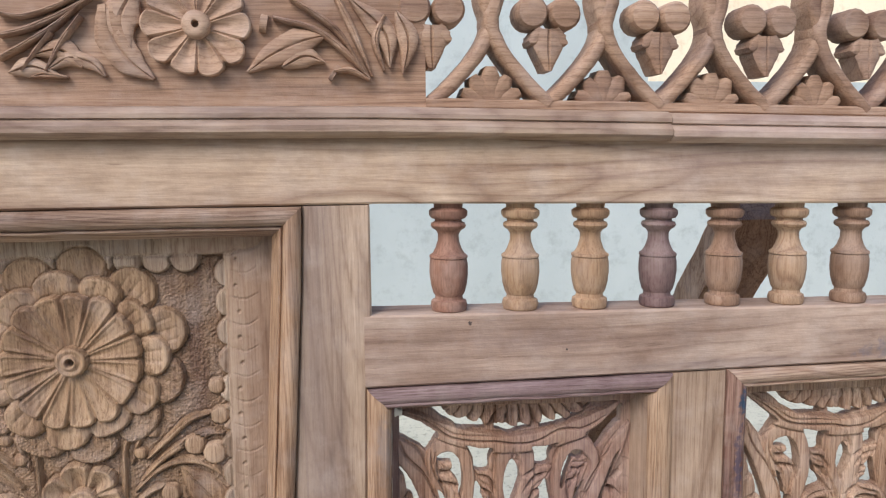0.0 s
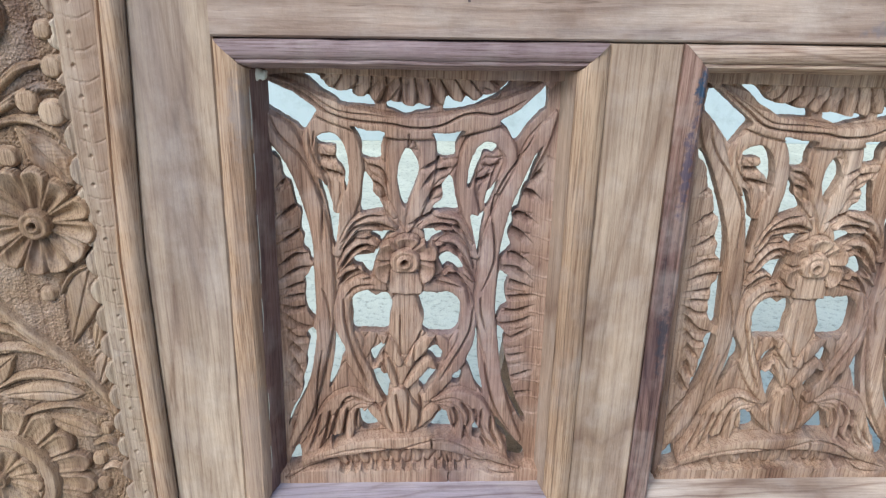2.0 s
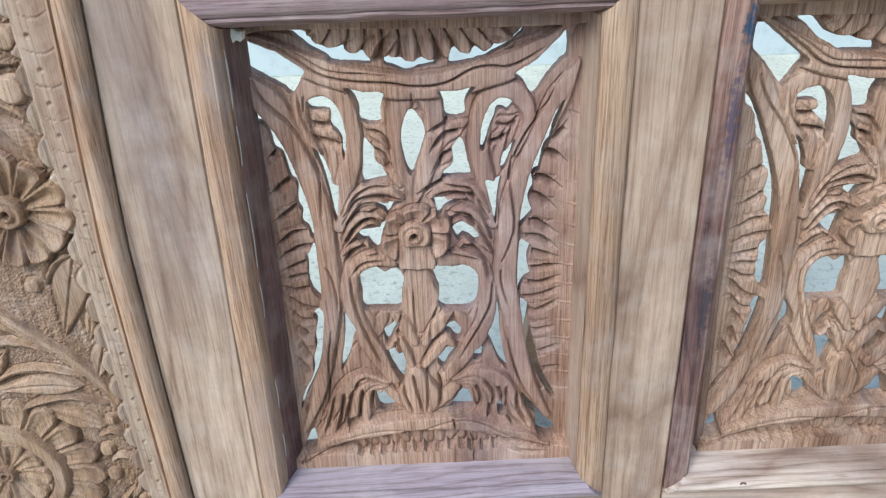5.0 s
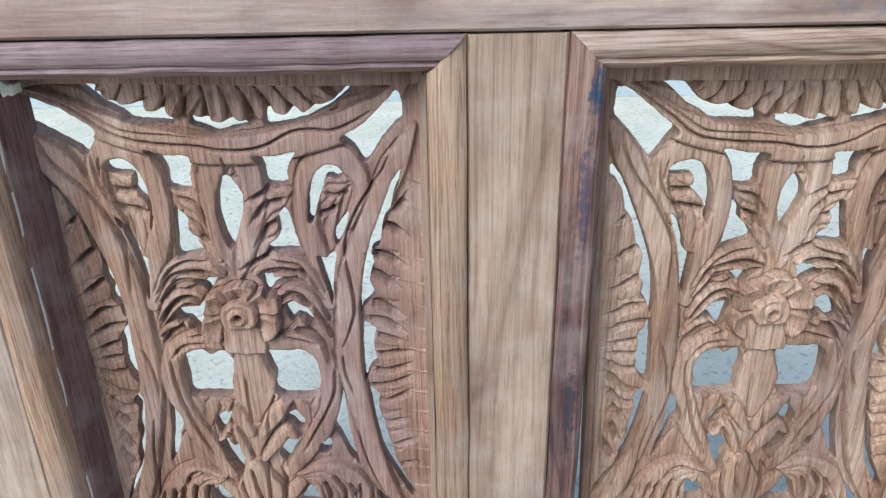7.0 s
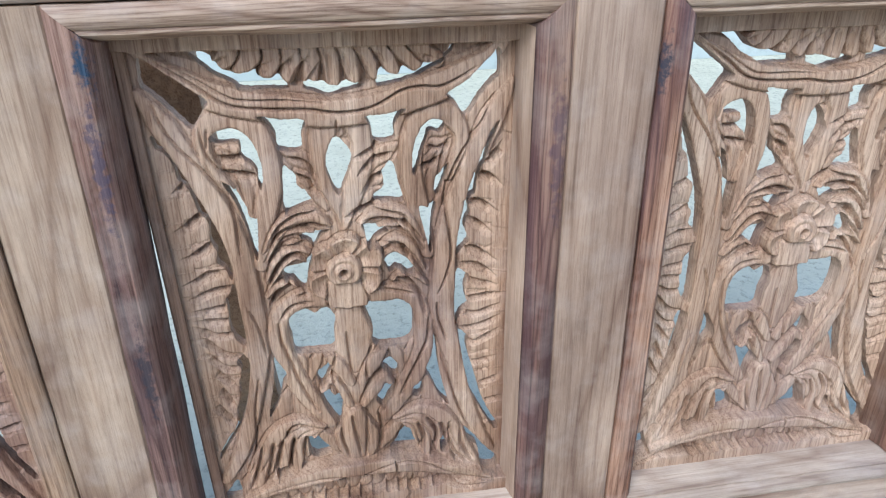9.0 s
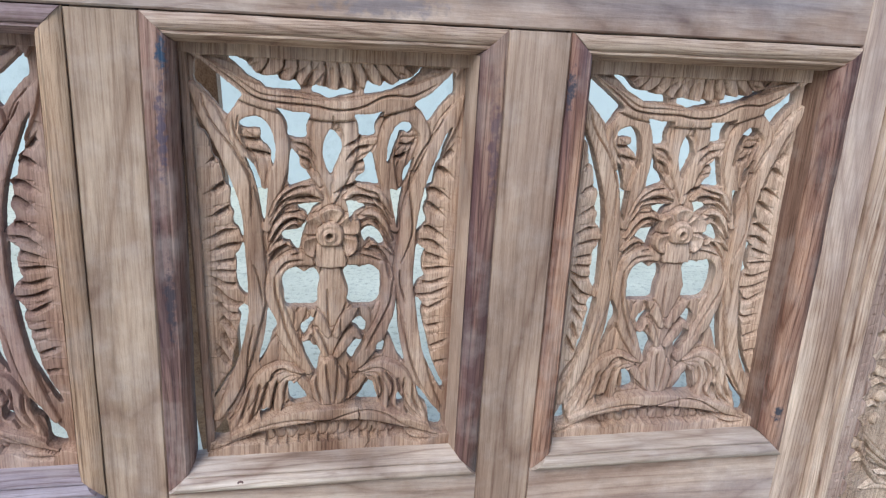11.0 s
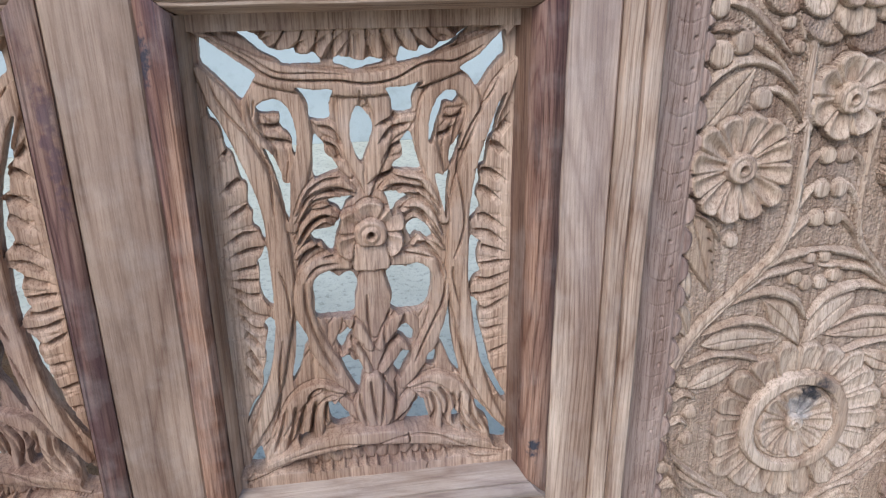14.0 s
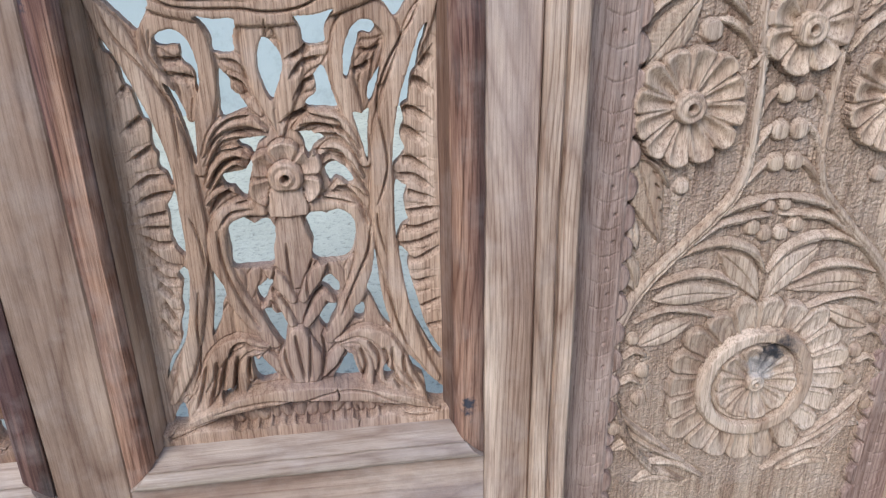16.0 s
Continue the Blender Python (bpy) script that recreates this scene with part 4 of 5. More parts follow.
    score(1.6, .7, 1.4, (100.5, 117.5), (94, 103), (85.5, 90.5), (78, 78), (71.5, 62.5), (68.5, 45.5), (71.5, 27.5), (74, 4), (70, -14.5), (65.5, -26.5))
    score(1.2, .6, 1.2, (-71, -28), (-67.5, -39), (-65.5, -53.5), (-65, -68.5))
    score(1.4, .6, 1.2, (64.5, -34), (65.5, -49), (70, -67))
    score(1.4, .7, 1.2, (-73, -88), (-77.5, -113.5), (-80, -145.5), (-85.5, -173), (-96.5, -188.5))
    score(1.4, .7, 1.2, (68.5, -87.5), (75, -123), (84, -151.5), (99.5, -179))
    score(1.2, .6, 1.4, (-81.5, 107), (-80, 88.5), (-73.5, 76), (-66, 68.5), (-62.5, 52))
    score(0.9, .6, 1.2, (-77, 103.5), (-79, 90.5))
    score(2.4, .6, 5, (-73, 85.5), (-65.5, 84.5), (-60, 85.5))
    score(2.4, .6, 5, (-69.5, 75.5), (-60.5, 73.5), (-52.5, 71))
    score(1.6, .6, 3, (58, 86), (65, 85.5), (71, 88))
    score(2.2, .6, 4, (52, 73), (58.5, 74.5), (64, 78))
    score(1.4, .6, 2, (72.5, 91), (67.5, 78.5), (65, 66), (62.5, 55))
    score(1.8, .6, 3, (-34, 83), (-25.5, 81), (-19.5, 74.5), (-16.5, 66.5))
    score(2.4, .6, 4, (-30, 71), (-22, 66.5), (-18, 56.5))
    score(2.4, .6, 4, (10, 83), (18.5, 87.5), (22.5, 91))
    score(2.4, .6, 4, (11, 71), (18, 79.5), (31, 82.5))
    score(2.4, .6, 4, (12.5, 57), (18.5, 65.5), (26.5, 69.5))
    score(2.4, .6, 4, (2, 39.5), (12.5, 45), (20.5, 49))
    score(1.2, .7, 1, (-3, 108), (-3.5, 97))
    score(1.8, .8, 3, (-51, 24.5), (-43.5, 36), (-32, 43), (-19, 44.5))
    score(1.6, .7, 2.5, (-45.5, 25), (-37, 31), (-24, 34), (-11, 34))
    score(2.0, .7, 3, (-52, 9.5), (-45, 18), (-35.5, 21), (-27, 20.5))
    score(1.4, .7, 2, (-54, -4), (-47, 7), (-38, 12), (-30.5, 14))
    score(2.2, .8, 3, (-57, -27.5), (-51, -16), (-41.5, -8.5), (-36.5, -6))
    score(1.6, .7, 2.5, (-50, -35.5), (-45, -28.5), (-38.5, -25), (-27.5, -24))
    score(1.6, .7, 2.5, (-36, -18.5), (-28.5, -17.5))
    score(1.8, .8, 3, (6, 43.5), (17, 44.5), (30, 41), (40.5, 37.5), (45, 24.5))
    score(1.6, .7, 2.5, (13.5, 36), (23, 37), (34, 34), (42.5, 23.5))
    score(1.8, .7, 3, (22.5, 15.5), (29.5, 18), (40.5, 15.5), (46, 3.5))
    score(1.4, .7, 2, (31.5, 12.5), (40, 10), (46, 2))
    score(1.8, .7, 3, (35.5, -9), (44.5, -14), (53, -25.5), (57.5, -43))
    score(1.5, .7, 2, (25, -18), (37.5, -21), (47.5, -24.5))
    score(1.6, .7, 2, (59, -43.5), (56, -63), (49.5, -78), (40.5, -98), (33, -116))
    score(1.6, .7, 2, (-52.5, -40), (-52.5, -59.5), (-48.5, -80), (-41, -101.5), (-30.5, -123.5))
    score(1.3, .7, 1.6, (-4.5, -53.5), (-4.5, -73.5), (-3, -94.5))
    score(1.6, .7, 2.4, (-27.5, -102.5), (-22.5, -95), (-15.5, -93))
    score(2.0, .8, 3, (-12, -122.5), (-15, -109), (-21, -99))
    score(2.0, .8, 3, (3.5, -116), (12.5, -98.5), (19.5, -92))
    score(1.6, .7, 2, (-14.5, -72.5), (-18.5, -87.5), (-16.5, -103.5))
    score(1.6, .7, 2, (13.5, -67.5), (8, -85), (8.5, -100.5))
    score(1.8, .8, 2, (-5, -130.5), (-3.5, -148), (-0.5, -172))
    score(1.8, .8, 2, (6.5, -130), (5, -152), (3, -172.5))
    score(1.8, .8, 2, (-14.5, -141.5), (-13.5, -155.5), (-8.5, -173))
    score(1.8, .8, 2, (16, -136.5), (16.5, -153), (12.5, -173.5))
    score(1.4, .7, 2, (-33.5, -151.5), (-19, -166), (-10.5, -174.5))
    score(1.4, .7, 2, (37.5, -153.5), (22.5, -165), (12.5, -175.5))
    score(1.8, .7, 3, (-36.5, -139), (-46, -133), (-55, -137.5), (-58, -148))
    score(2.2, .8, 3, (-67.5, -149.5), (-71, -169), (-76.5, -188))
    score(2.4, .8, 3, (-59.5, -148), (-64, -164), (-67.5, -179.5))
    score(2.4, .8, 3, (-51, -146), (-54.5, -165), (-57, -179))
    score(2.4, .8, 3, (-41.5, -147), (-44, -160.5), (-42, -171))
    score(2.0, .7, 3, (-75.5, -151.5), (-80.5, -170.5), (-87, -189.5))
    score(2.4, .8, 3, (45, -147.5), (48.5, -162), (45.5, -179))
    score(2.4, .8, 3, (52, -142.5), (59.5, -157.5), (57, -176))
    score(2.4, .8, 3, (63.5, -149.5), (67, -162.5), (63.5, -167.5))
    score(2.2, .8, 3, (70.5, -150), (70.5, -170), (75.5, -182.5), (87, -193.5))
    score(2.2, .8, 3, (79.5, -157), (80.5, -174), (89.5, -190))
    score(1.4, .6, 1.4, (-73.5, -192.5), (-54, -187.5), (-29.5, -185), (-5.5, -188), (14.5, -183), (34.5, -181), (54, -186.5), (74.5, -199.5), (95, -208.5))
    score(1.2, .6, 1.2, (-83.5, -204.5), (-59, -197), (-35, -195.5))
    score(3.0, .7, 3, (-93.5, -205.5), (-69, -196.5), (-40, -195), (-15.5, -193.5), (14, -193), (44, -195.5), (64.5, -203), (85, -211.5), (100.5, -212))
    score(2.6, .5, 6, (-104.5, 38.5), (-94, 47))
    score(2.6, .5, 6, (-103.5, 17.5), (-90.5, 25.5))
    score(2.6, .5, 6, (-106, -3), (-96, 3.5), (-87.5, 4.5))
    score(2.4, .5, 5, (-104.5, -15), (-93, -9.5), (-82, -8.5))
    score(2.4, .5, 5, (-103, -26), (-87, -23))
    score(2.4, .5, 5, (-103, -34.5), (-86.5, -35))
    score(2.4, .5, 5, (-104.5, -42), (-96.5, -46.5), (-87.5, -47))
    score(2.4, .5, 5, (-103.5, -51.5), (-93.5, -62.5), (-82, -67.5))
    score(2.4, .5, 5, (-102, -66.5), (-95, -75), (-87, -77))
    score(2.4, .5, 5, (-99.5, -79.5), (-90, -92.5))
    score(2.4, .5, 5, (-98.5, -96), (-91.5, -113.5))
    score(2.4, .5, 5, (-103, -111), (-93, -129))
    score(2.2, .5, 4, (-103.5, 64.5), (-98, 70))
    score(2.6, .5, 6, (105, 82.5), (98, 72.5))
    score(2.6, .5, 6, (106.5, 58), (100, 64), (93.5, 66))
    score(2.6, .5, 6, (104, 37), (95, 43.5), (87, 45))
    score(2.6, .5, 6, (101, 20.5), (92.5, 28.5), (86, 31.5))
    score(2.6, .5, 6, (103.5, -1.5), (92, 7), (85, 8))
    score(2.4, .5, 5, (105, -15.5), (94.5, -6.5), (83, -4.5))
    score(2.4, .5, 5, (104.5, -24), (88.5, -18))
    score(2.4, .5, -5, (107.5, -32.5), (88, -34))
    score(2.4, .5, -5, (106.5, -44), (92.5, -48), (87, -46.5))
    score(2.4, .5, -5, (107, -54.5), (94, -59.5), (81.5, -60))
    score(2.4, .5, -5, (106.5, -67), (93, -74), (87.5, -72.5))
    score(2.4, .5, -5, (103, -91.5), (91, -93.5), (87.5, -90.5))
    score(2.4, .5, -5, (108.5, -110.5), (94.5, -116))
    score(2.2, .5, -5, (110, -132), (100, -133.5))
    pierce((-85.5, 150), (-77.5, 149.5), (-70.5, 146.5), (-63, 138.5), (-56.5, 137), (-47.5, 138), (-45.5, 134.5), (-38, 134), (-32, 134), (-29, 126.5), (-40.5, 126.5), (-54.5, 126.5), (-60.5, 131), (-70, 136), (-78.5, 143.5))
    pierce((-18, 132), (-11.5, 131), (-5.5, 129.5), (2, 129), (8.5, 130.5), (16, 126.5), (3.5, 123.5), (-5.5, 121), (-13, 124), (-20, 126.5))
    pierce((26.5, 137), (32, 135), (39, 134), (43, 137), (48.5, 135), (54.5, 139), (65, 142.5), (78, 150.5), (66, 139.5), (56.5, 134.5), (47, 130), (32.5, 126.5), (25, 126.5))
    pierce((-109, 147.5), (-97.5, 140), (-85, 130.5), (-74, 121.5), (-77.5, 115.5), (-81.5, 108.5), (-86, 103), (-91, 108), (-99, 117), (-106, 124.5), (-110.5, 129), (-111, 138))
    pierce((101.5, 148), (91, 138), (81, 129), (69.5, 122), (77, 115.5), (82.5, 107), (87, 109), (93.5, 119), (100.5, 127), (104.5, 130.5), (104, 140.5))
    pierce((-48.5, 111.5), (-35.5, 109.5), (-22, 109), (-25, 97.5), (-25.5, 87), (-39, 87.5), (-40, 97.5), (-43.5, 104.5))
    pierce((16, 109.5), (29.5, 110), (43, 113), (38.5, 106.5), (35.5, 99), (35, 90.5), (21.5, 90.5), (20, 99.5), (18, 104.5))
    pierce((-5.5, 96.5), (0, 93), (4.5, 85.5), (6, 78), (3, 68), (-0.5, 59.5), (-3, 53.5), (-6.5, 56.5), (-9.5, 65.5), (-11.5, 75.5), (-10.5, 86.5), (-8, 93.5))
    pierce((-37.5, 76.5), (-33.5, 73.5), (-30.5, 68.5), (-30, 62.5), (-26, 59), (-23, 54.5), (-21, 49), (-29.5, 45.5), (-39, 43), (-39.5, 55.5))
    pierce((31.5, 76), (35, 71), (37.5, 59.5), (41, 46), (33.5, 46), (21.5, 47), (18, 49.5), (21.5, 54.5), (27, 58.5), (26, 67), (25.5, 69.5))
    pierce((-76.5, 98.5), (-70, 102.5), (-62, 103.5), (-56.5, 100), (-52, 92.5), (-50, 83.5), (-49.5, 73), (-51.5, 62), (-53.5, 65.5), (-53.5, 74), (-57, 79), (-61, 83.5), (-61, 92.5), (-70.5, 92.5), (-75.5, 94))
    pierce((60.5, 106), (67, 105), (70, 100.5), (66.5, 95.5), (62, 97), (58.5, 95.5), (56.5, 88.5), (53.5, 80.5), (51, 71.5), (49, 66.5), (46.5, 68.5), (46.5, 77.5), (48, 88), (52, 98), (56.5, 103.5))
    pierce((-74.5, 69.5), (-69.5, 66), (-66, 58.5), (-63, 49.5), (-62, 42.5), (-59, 40.5), (-56.5, 42), (-57.5, 30), (-59, 13.5), (-61.5, 13.5), (-64, 29.5), (-67.5, 47), (-72, 61))
    pierce((72.5, 74.5), (69.5, 62.5), (66, 52), (63.5, 49), (62, 52.5), (63, 59.5), (67.5, 68))
    pierce((51, 43), (57.5, 42), (63, 44.5), (61.5, 32.5), (60, 6), (57, 16.5), (53.5, 30.5))
    pierce((-110, 100), (-101, 86.5), (-92, 63), (-84, 40), (-80, 22.5), (-78.5, 6.5), (-79, -3.5), (-81, -2), (-83, 4.5), (-87.5, 10), (-86.5, 18.5), (-89.5, 25.5), (-88.5, 40.5), (-92.5, 45), (-94.5, 55.5), (-97, 65), (-101, 69), (-102, 79), (-105.5, 88.5), (-109.5, 91))
    pierce((-79, -8.5), (-77.5, -23.5), (-77, -43), (-77.5, -59.5), (-81.5, -58), (-85.5, -51), (-87, -40.5), (-86, -28), (-87, -21), (-83, -15))
    pierce((-78, -67.5), (-77.5, -76.5), (-79.5, -88.5), (-83, -109), (-89, -129.5), (-96, -142.5), (-102.5, -152.5), (-107.5, -163), (-107, -156.5), (-101.5, -144.5), (-95, -136), (-92, -128), (-92, -118.5), (-88, -107.5), (-88, -98), (-86.5, -89.5), (-84.5, -82), (-87, -74.5), (-83.5, -70))
    pierce((105.5, 102.5), (103, 92), (99.5, 83.5), (97.5, 72), (93.5, 66.5), (92, 57), (90.5, 48.5), (85.5, 44.5), (87.5, 33.5), (85, 28.5), (84, 22), (87.5, 13.5), (84.5, 7.5), (79, 2), (78, -2), (77.5, 6.5), (79, 22.5), (81.5, 38.5), (85, 54), (90, 69), (95, 84), (100, 96.5))
    pierce((79.5, -9.5), (83.5, -12.5), (88, -16), (85.5, -25.5), (86, -35.5), (88.5, -43.5), (83.5, -47), (80, -53.5), (78, -57.5), (77.5, -39.5), (78, -20))
    pierce((80, -64), (87.5, -71), (86, -79), (87.5, -89.5), (91, -102.5), (94.5, -117), (98, -131.5), (104, -146.5), (110.5, -158.5), (112.5, -165), (108.5, -165.5), (102, -154), (95, -139), (89, -125), (86, -113), (83, -96.5), (81, -80.5))
    pierce((83.5, -161), (89.5, -167), (99.5, -181), (108, -190.5), (112.5, -196.5), (112, -208), (98.5, -204.5), (97, -193.5), (94.5, -182.5), (87, -175))
    pierce((-99.5, -187), (-96.5, -199), (-96, -206.5), (-109.5, -206), (-106.5, -196.5))
    pierce((63, -166), (67.5, -170), (70.5, -173.5), (70.5, -180), (64, -180.5), (62, -175))
    pierce((-60.5, -70.5), (-57, -77), (-53.5, -84.5), (-52.5, -92.5), (-56.5, -100), (-59, -111), (-62, -119), (-67.5, -128), (-68, -122.5), (-65.5, -109.5), (-63, -94), (-62, -79))
    pierce((61, -60.5), (62.5, -79), (64.5, -100.5), (68.5, -122.5), (71, -135.5), (63, -124.5), (57.5, -109), (52.5, -97), (56.5, -84), (59.5, -71.5))
    pierce((-30.5, 26.5), (-22, 28), (-9.5, 28.5), (-16.5, 23), (-20.5, 15), (-23, 19), (-29, 22.5))
    pierce((-45, 1.5), (-34.5, 4), (-27, 6), (-21.5, 14), (-21.5, 7.5), (-25.5, -3.5), (-29, -16.5), (-34, -13.5), (-37, -8.5), (-43, -6.5))
    pierce((12, 30), (21, 30.5), (30.5, 25.5), (27, 22), (22, 18.5), (18.5, 12.5), (16, 16), (14.5, 24))
    pierce((28, 2), (31, 6), (37, 7.5), (42.5, 4), (46.5, -2), (49, -9), (45, -11.5), (40.5, -7.5), (35.5, -5.5), (32, -9), (29, -3.5))
    pierce((-46, -40.5), (-42.5, -34.5), (-36.5, -31.5), (-30, -33), (-25.5, -36.5), (-20.5, -33.5), (-15.5, -33), (-12, -38.5), (-11.5, -48), (-14, -57.5), (-15, -70.5), (-25, -72), (-34.5, -72), (-43, -72), (-46.5, -68.5), (-45.5, -57.5), (-46.5, -47.5))
    pierce((19, -29), (27, -32), (32.5, -28.5), (38, -28.5), (44, -32.5), (47.5, -40), (47.5, -52.5), (45, -63.5), (39, -71), (27, -72), (18, -71), (13.5, -65.5), (15.5, -55), (13, -45), (11.5, -35))
    pierce((-31, -92), (-24, -84.5), (-19, -81), (-17, -87), (-21.5, -93.5), (-25, -102), (-28, -102.5))
    pierce((18, -91), (23, -83), (28, -84.5), (32, -90), (31.5, -101), (27.5, -100.5), (23.5, -95))
    pierce((-28, -108.5), (-20.5, -108), (-13.5, -113), (-9, -121), (-12, -129.5), (-14, -143), (-19.5, -134.5), (-25, -122.5))
    pierce((27.5, -105), (29, -113), (24, -122.5), (20, -130.5), (16, -126.5), (14.5, -120), (17, -114), (22.5, -107.5))
    pierce((43.5, -109.5), (50, -110.5), (49.5, -123), (42, -121.5))
    pierce((-39.5, -146.5), (-33, -151), (-27, -157.5), (-22, -170), (-31.5, -174), (-38.5, -171.5), (-40.5, -163.5), (-41, -154))
    pierce((37.5, -150.5), (40.5, -161), (43.5, -173.5), (43, -179.5), (21.5, -177), (27.5, -165.5), (33.5, -155.5))
    pierce((-67.5, -178), (-59.5, -173.5), (-57.5, -179.5), (-66, -185.5))
    score(2.4, .5, .6, (24, -179), (25.5, -187), (23.5, -194))
    score(2.4, .5, .6, (39, -203), (41, -210), (39.5, -216), (40, -222))
    c.H *= 1 + 0.35 * np.clip((c.V + 0.203) / 0.012, 0, 1)
    c.part_cuts(0.0014, -0.177, 0.128, 0.103)
    c.H = np.where(c.V > 0.1505, 0.0075, c.H)
    c.H += c.rough(0.007, 0.00025) + c.rough(0.0025, 0.00012)
    c.D += c.rough(0.0022, 0.0003)
    c.H -= 0.0007 * np.clip(1 - c.D / 0.0013, 0, 1) ** 2
    c.settle()
    return c


def pierced_panel(pattern, cx, x0, x1, grain, gap=0.0, rise=0.0, strain=()):
    """One fretted board let into its frame; rise stretches the upper work, strain is how far the hand-cut lines stray (place and shift in millimetres), gap leaves the foot of one edge out of square."""
    cz, front, back = 0.752, 0.033, 0.0435
    lo, hi = x0 + 0.0205 - cx, x1 - 0.0205 - cx
    top, foot = 0.169 / (1 + rise), -0.222
    U, V = pattern.U, pattern.V
    edge = np.minimum(np.minimum(U - lo - gap * (top - V) / (top - foot), hi - U), np.minimum(V - foot, top - V))

    def place(u, v):
        du, dv, total = 0.0, 0.0, 1e-6
        for a, b_, du_, dv_ in strain:
            near = 1 / ((u * 1000 - a) ** 2 + (v * 1000 - b_) ** 2 + 300)
            du, dv, total = du + du_ * near, dv + dv_ * near, total + near
        hold = np.clip(np.minimum(np.minimum(u - lo, hi - u), np.minimum(v - foot, top - v)) / 0.018, 0, 1) / total / 1000
        return cx + u + du * hold, cz + np.where(v > 0, v * (1 + rise), v) + dv * hold

    made = pattern.pieces(np.minimum(pattern.D, edge), place, front, back)
    board = carved_part("pierced_panel", made.pop(0), grain, headboard, "pierced panel of carved scrolling leaves round a flower")
    for k, piece in made.items():
        carved_part(pattern.names[k], piece, grain, board, "six-petalled flower with a drilled eye" if pattern.names[k] == "flower" else "")


STRAY = (((1, -3, -3, 6), (-108, 147, 6, 3), (101, 146, 8, -3), (-84, 102, 6, 7), (82, 105, 3, -7), (-5, 96, 7, 0), (-3, 53, 3, -10), (-46, -50, -1, 9), (-46, -70, 0, 6), (47, -48, -2, 2), (39, -71, 3, 2), (0, -126, -6, 3), (32, -178, -2, 11), (100, -216, -2, 3), (111, -208, -4, 7)),
         ((1, -3, 2, 0), (101, 146, 10, -6), (-84, 102, 3, -3), (82, 105, 7, -9), (-5, 96, 11, -7), (-3, 53, 10, -2), (-46, -50, 7, -3), (-46, -70, 13, 1), (47, -48, 3, -4), (39, -71, 10, 0), (0, -126, 7, 1), (-32, -173, 7, 1), (32, -178, 10, 6), (100, -216, 10, 1), (111, -208, 5, 2)),
         ())
PATTERN = fretwork()
for i, ((a, b_), c) in enumerate(zip(PANELS, CENTRES)):
    pierced_panel(PATTERN, c, a, b_, (carve_warm, carve_z, carve_light)[i], (-0.009, 0.0115, 0)[i], (0.035, 0.032, 0)[i], STRAY[i])


# relief panels
def blot(name, x, z, r, front, back, material, parent):
    """A small dark check or sunk knot of ragged outline."""
    ring = [(x + r * random.uniform(0.5, 1.2) * math.cos(a), z + r * random.uniform(0.5, 1.2) * math.sin(a)) for a in np.linspace(0, 2 * math.pi, 11)[:-1]]
    verts = [(a, front, c) for a, c in ring] + [(a, back, c) for a, c in ring]
    faces = [tuple(range(10)), tuple(range(19, 9, -1))] + [(i, 10 + i, 10 + (i + 1) % 10, (i + 1) % 10) for i in range(10)]
    part(name, (verts, faces), material, parent)


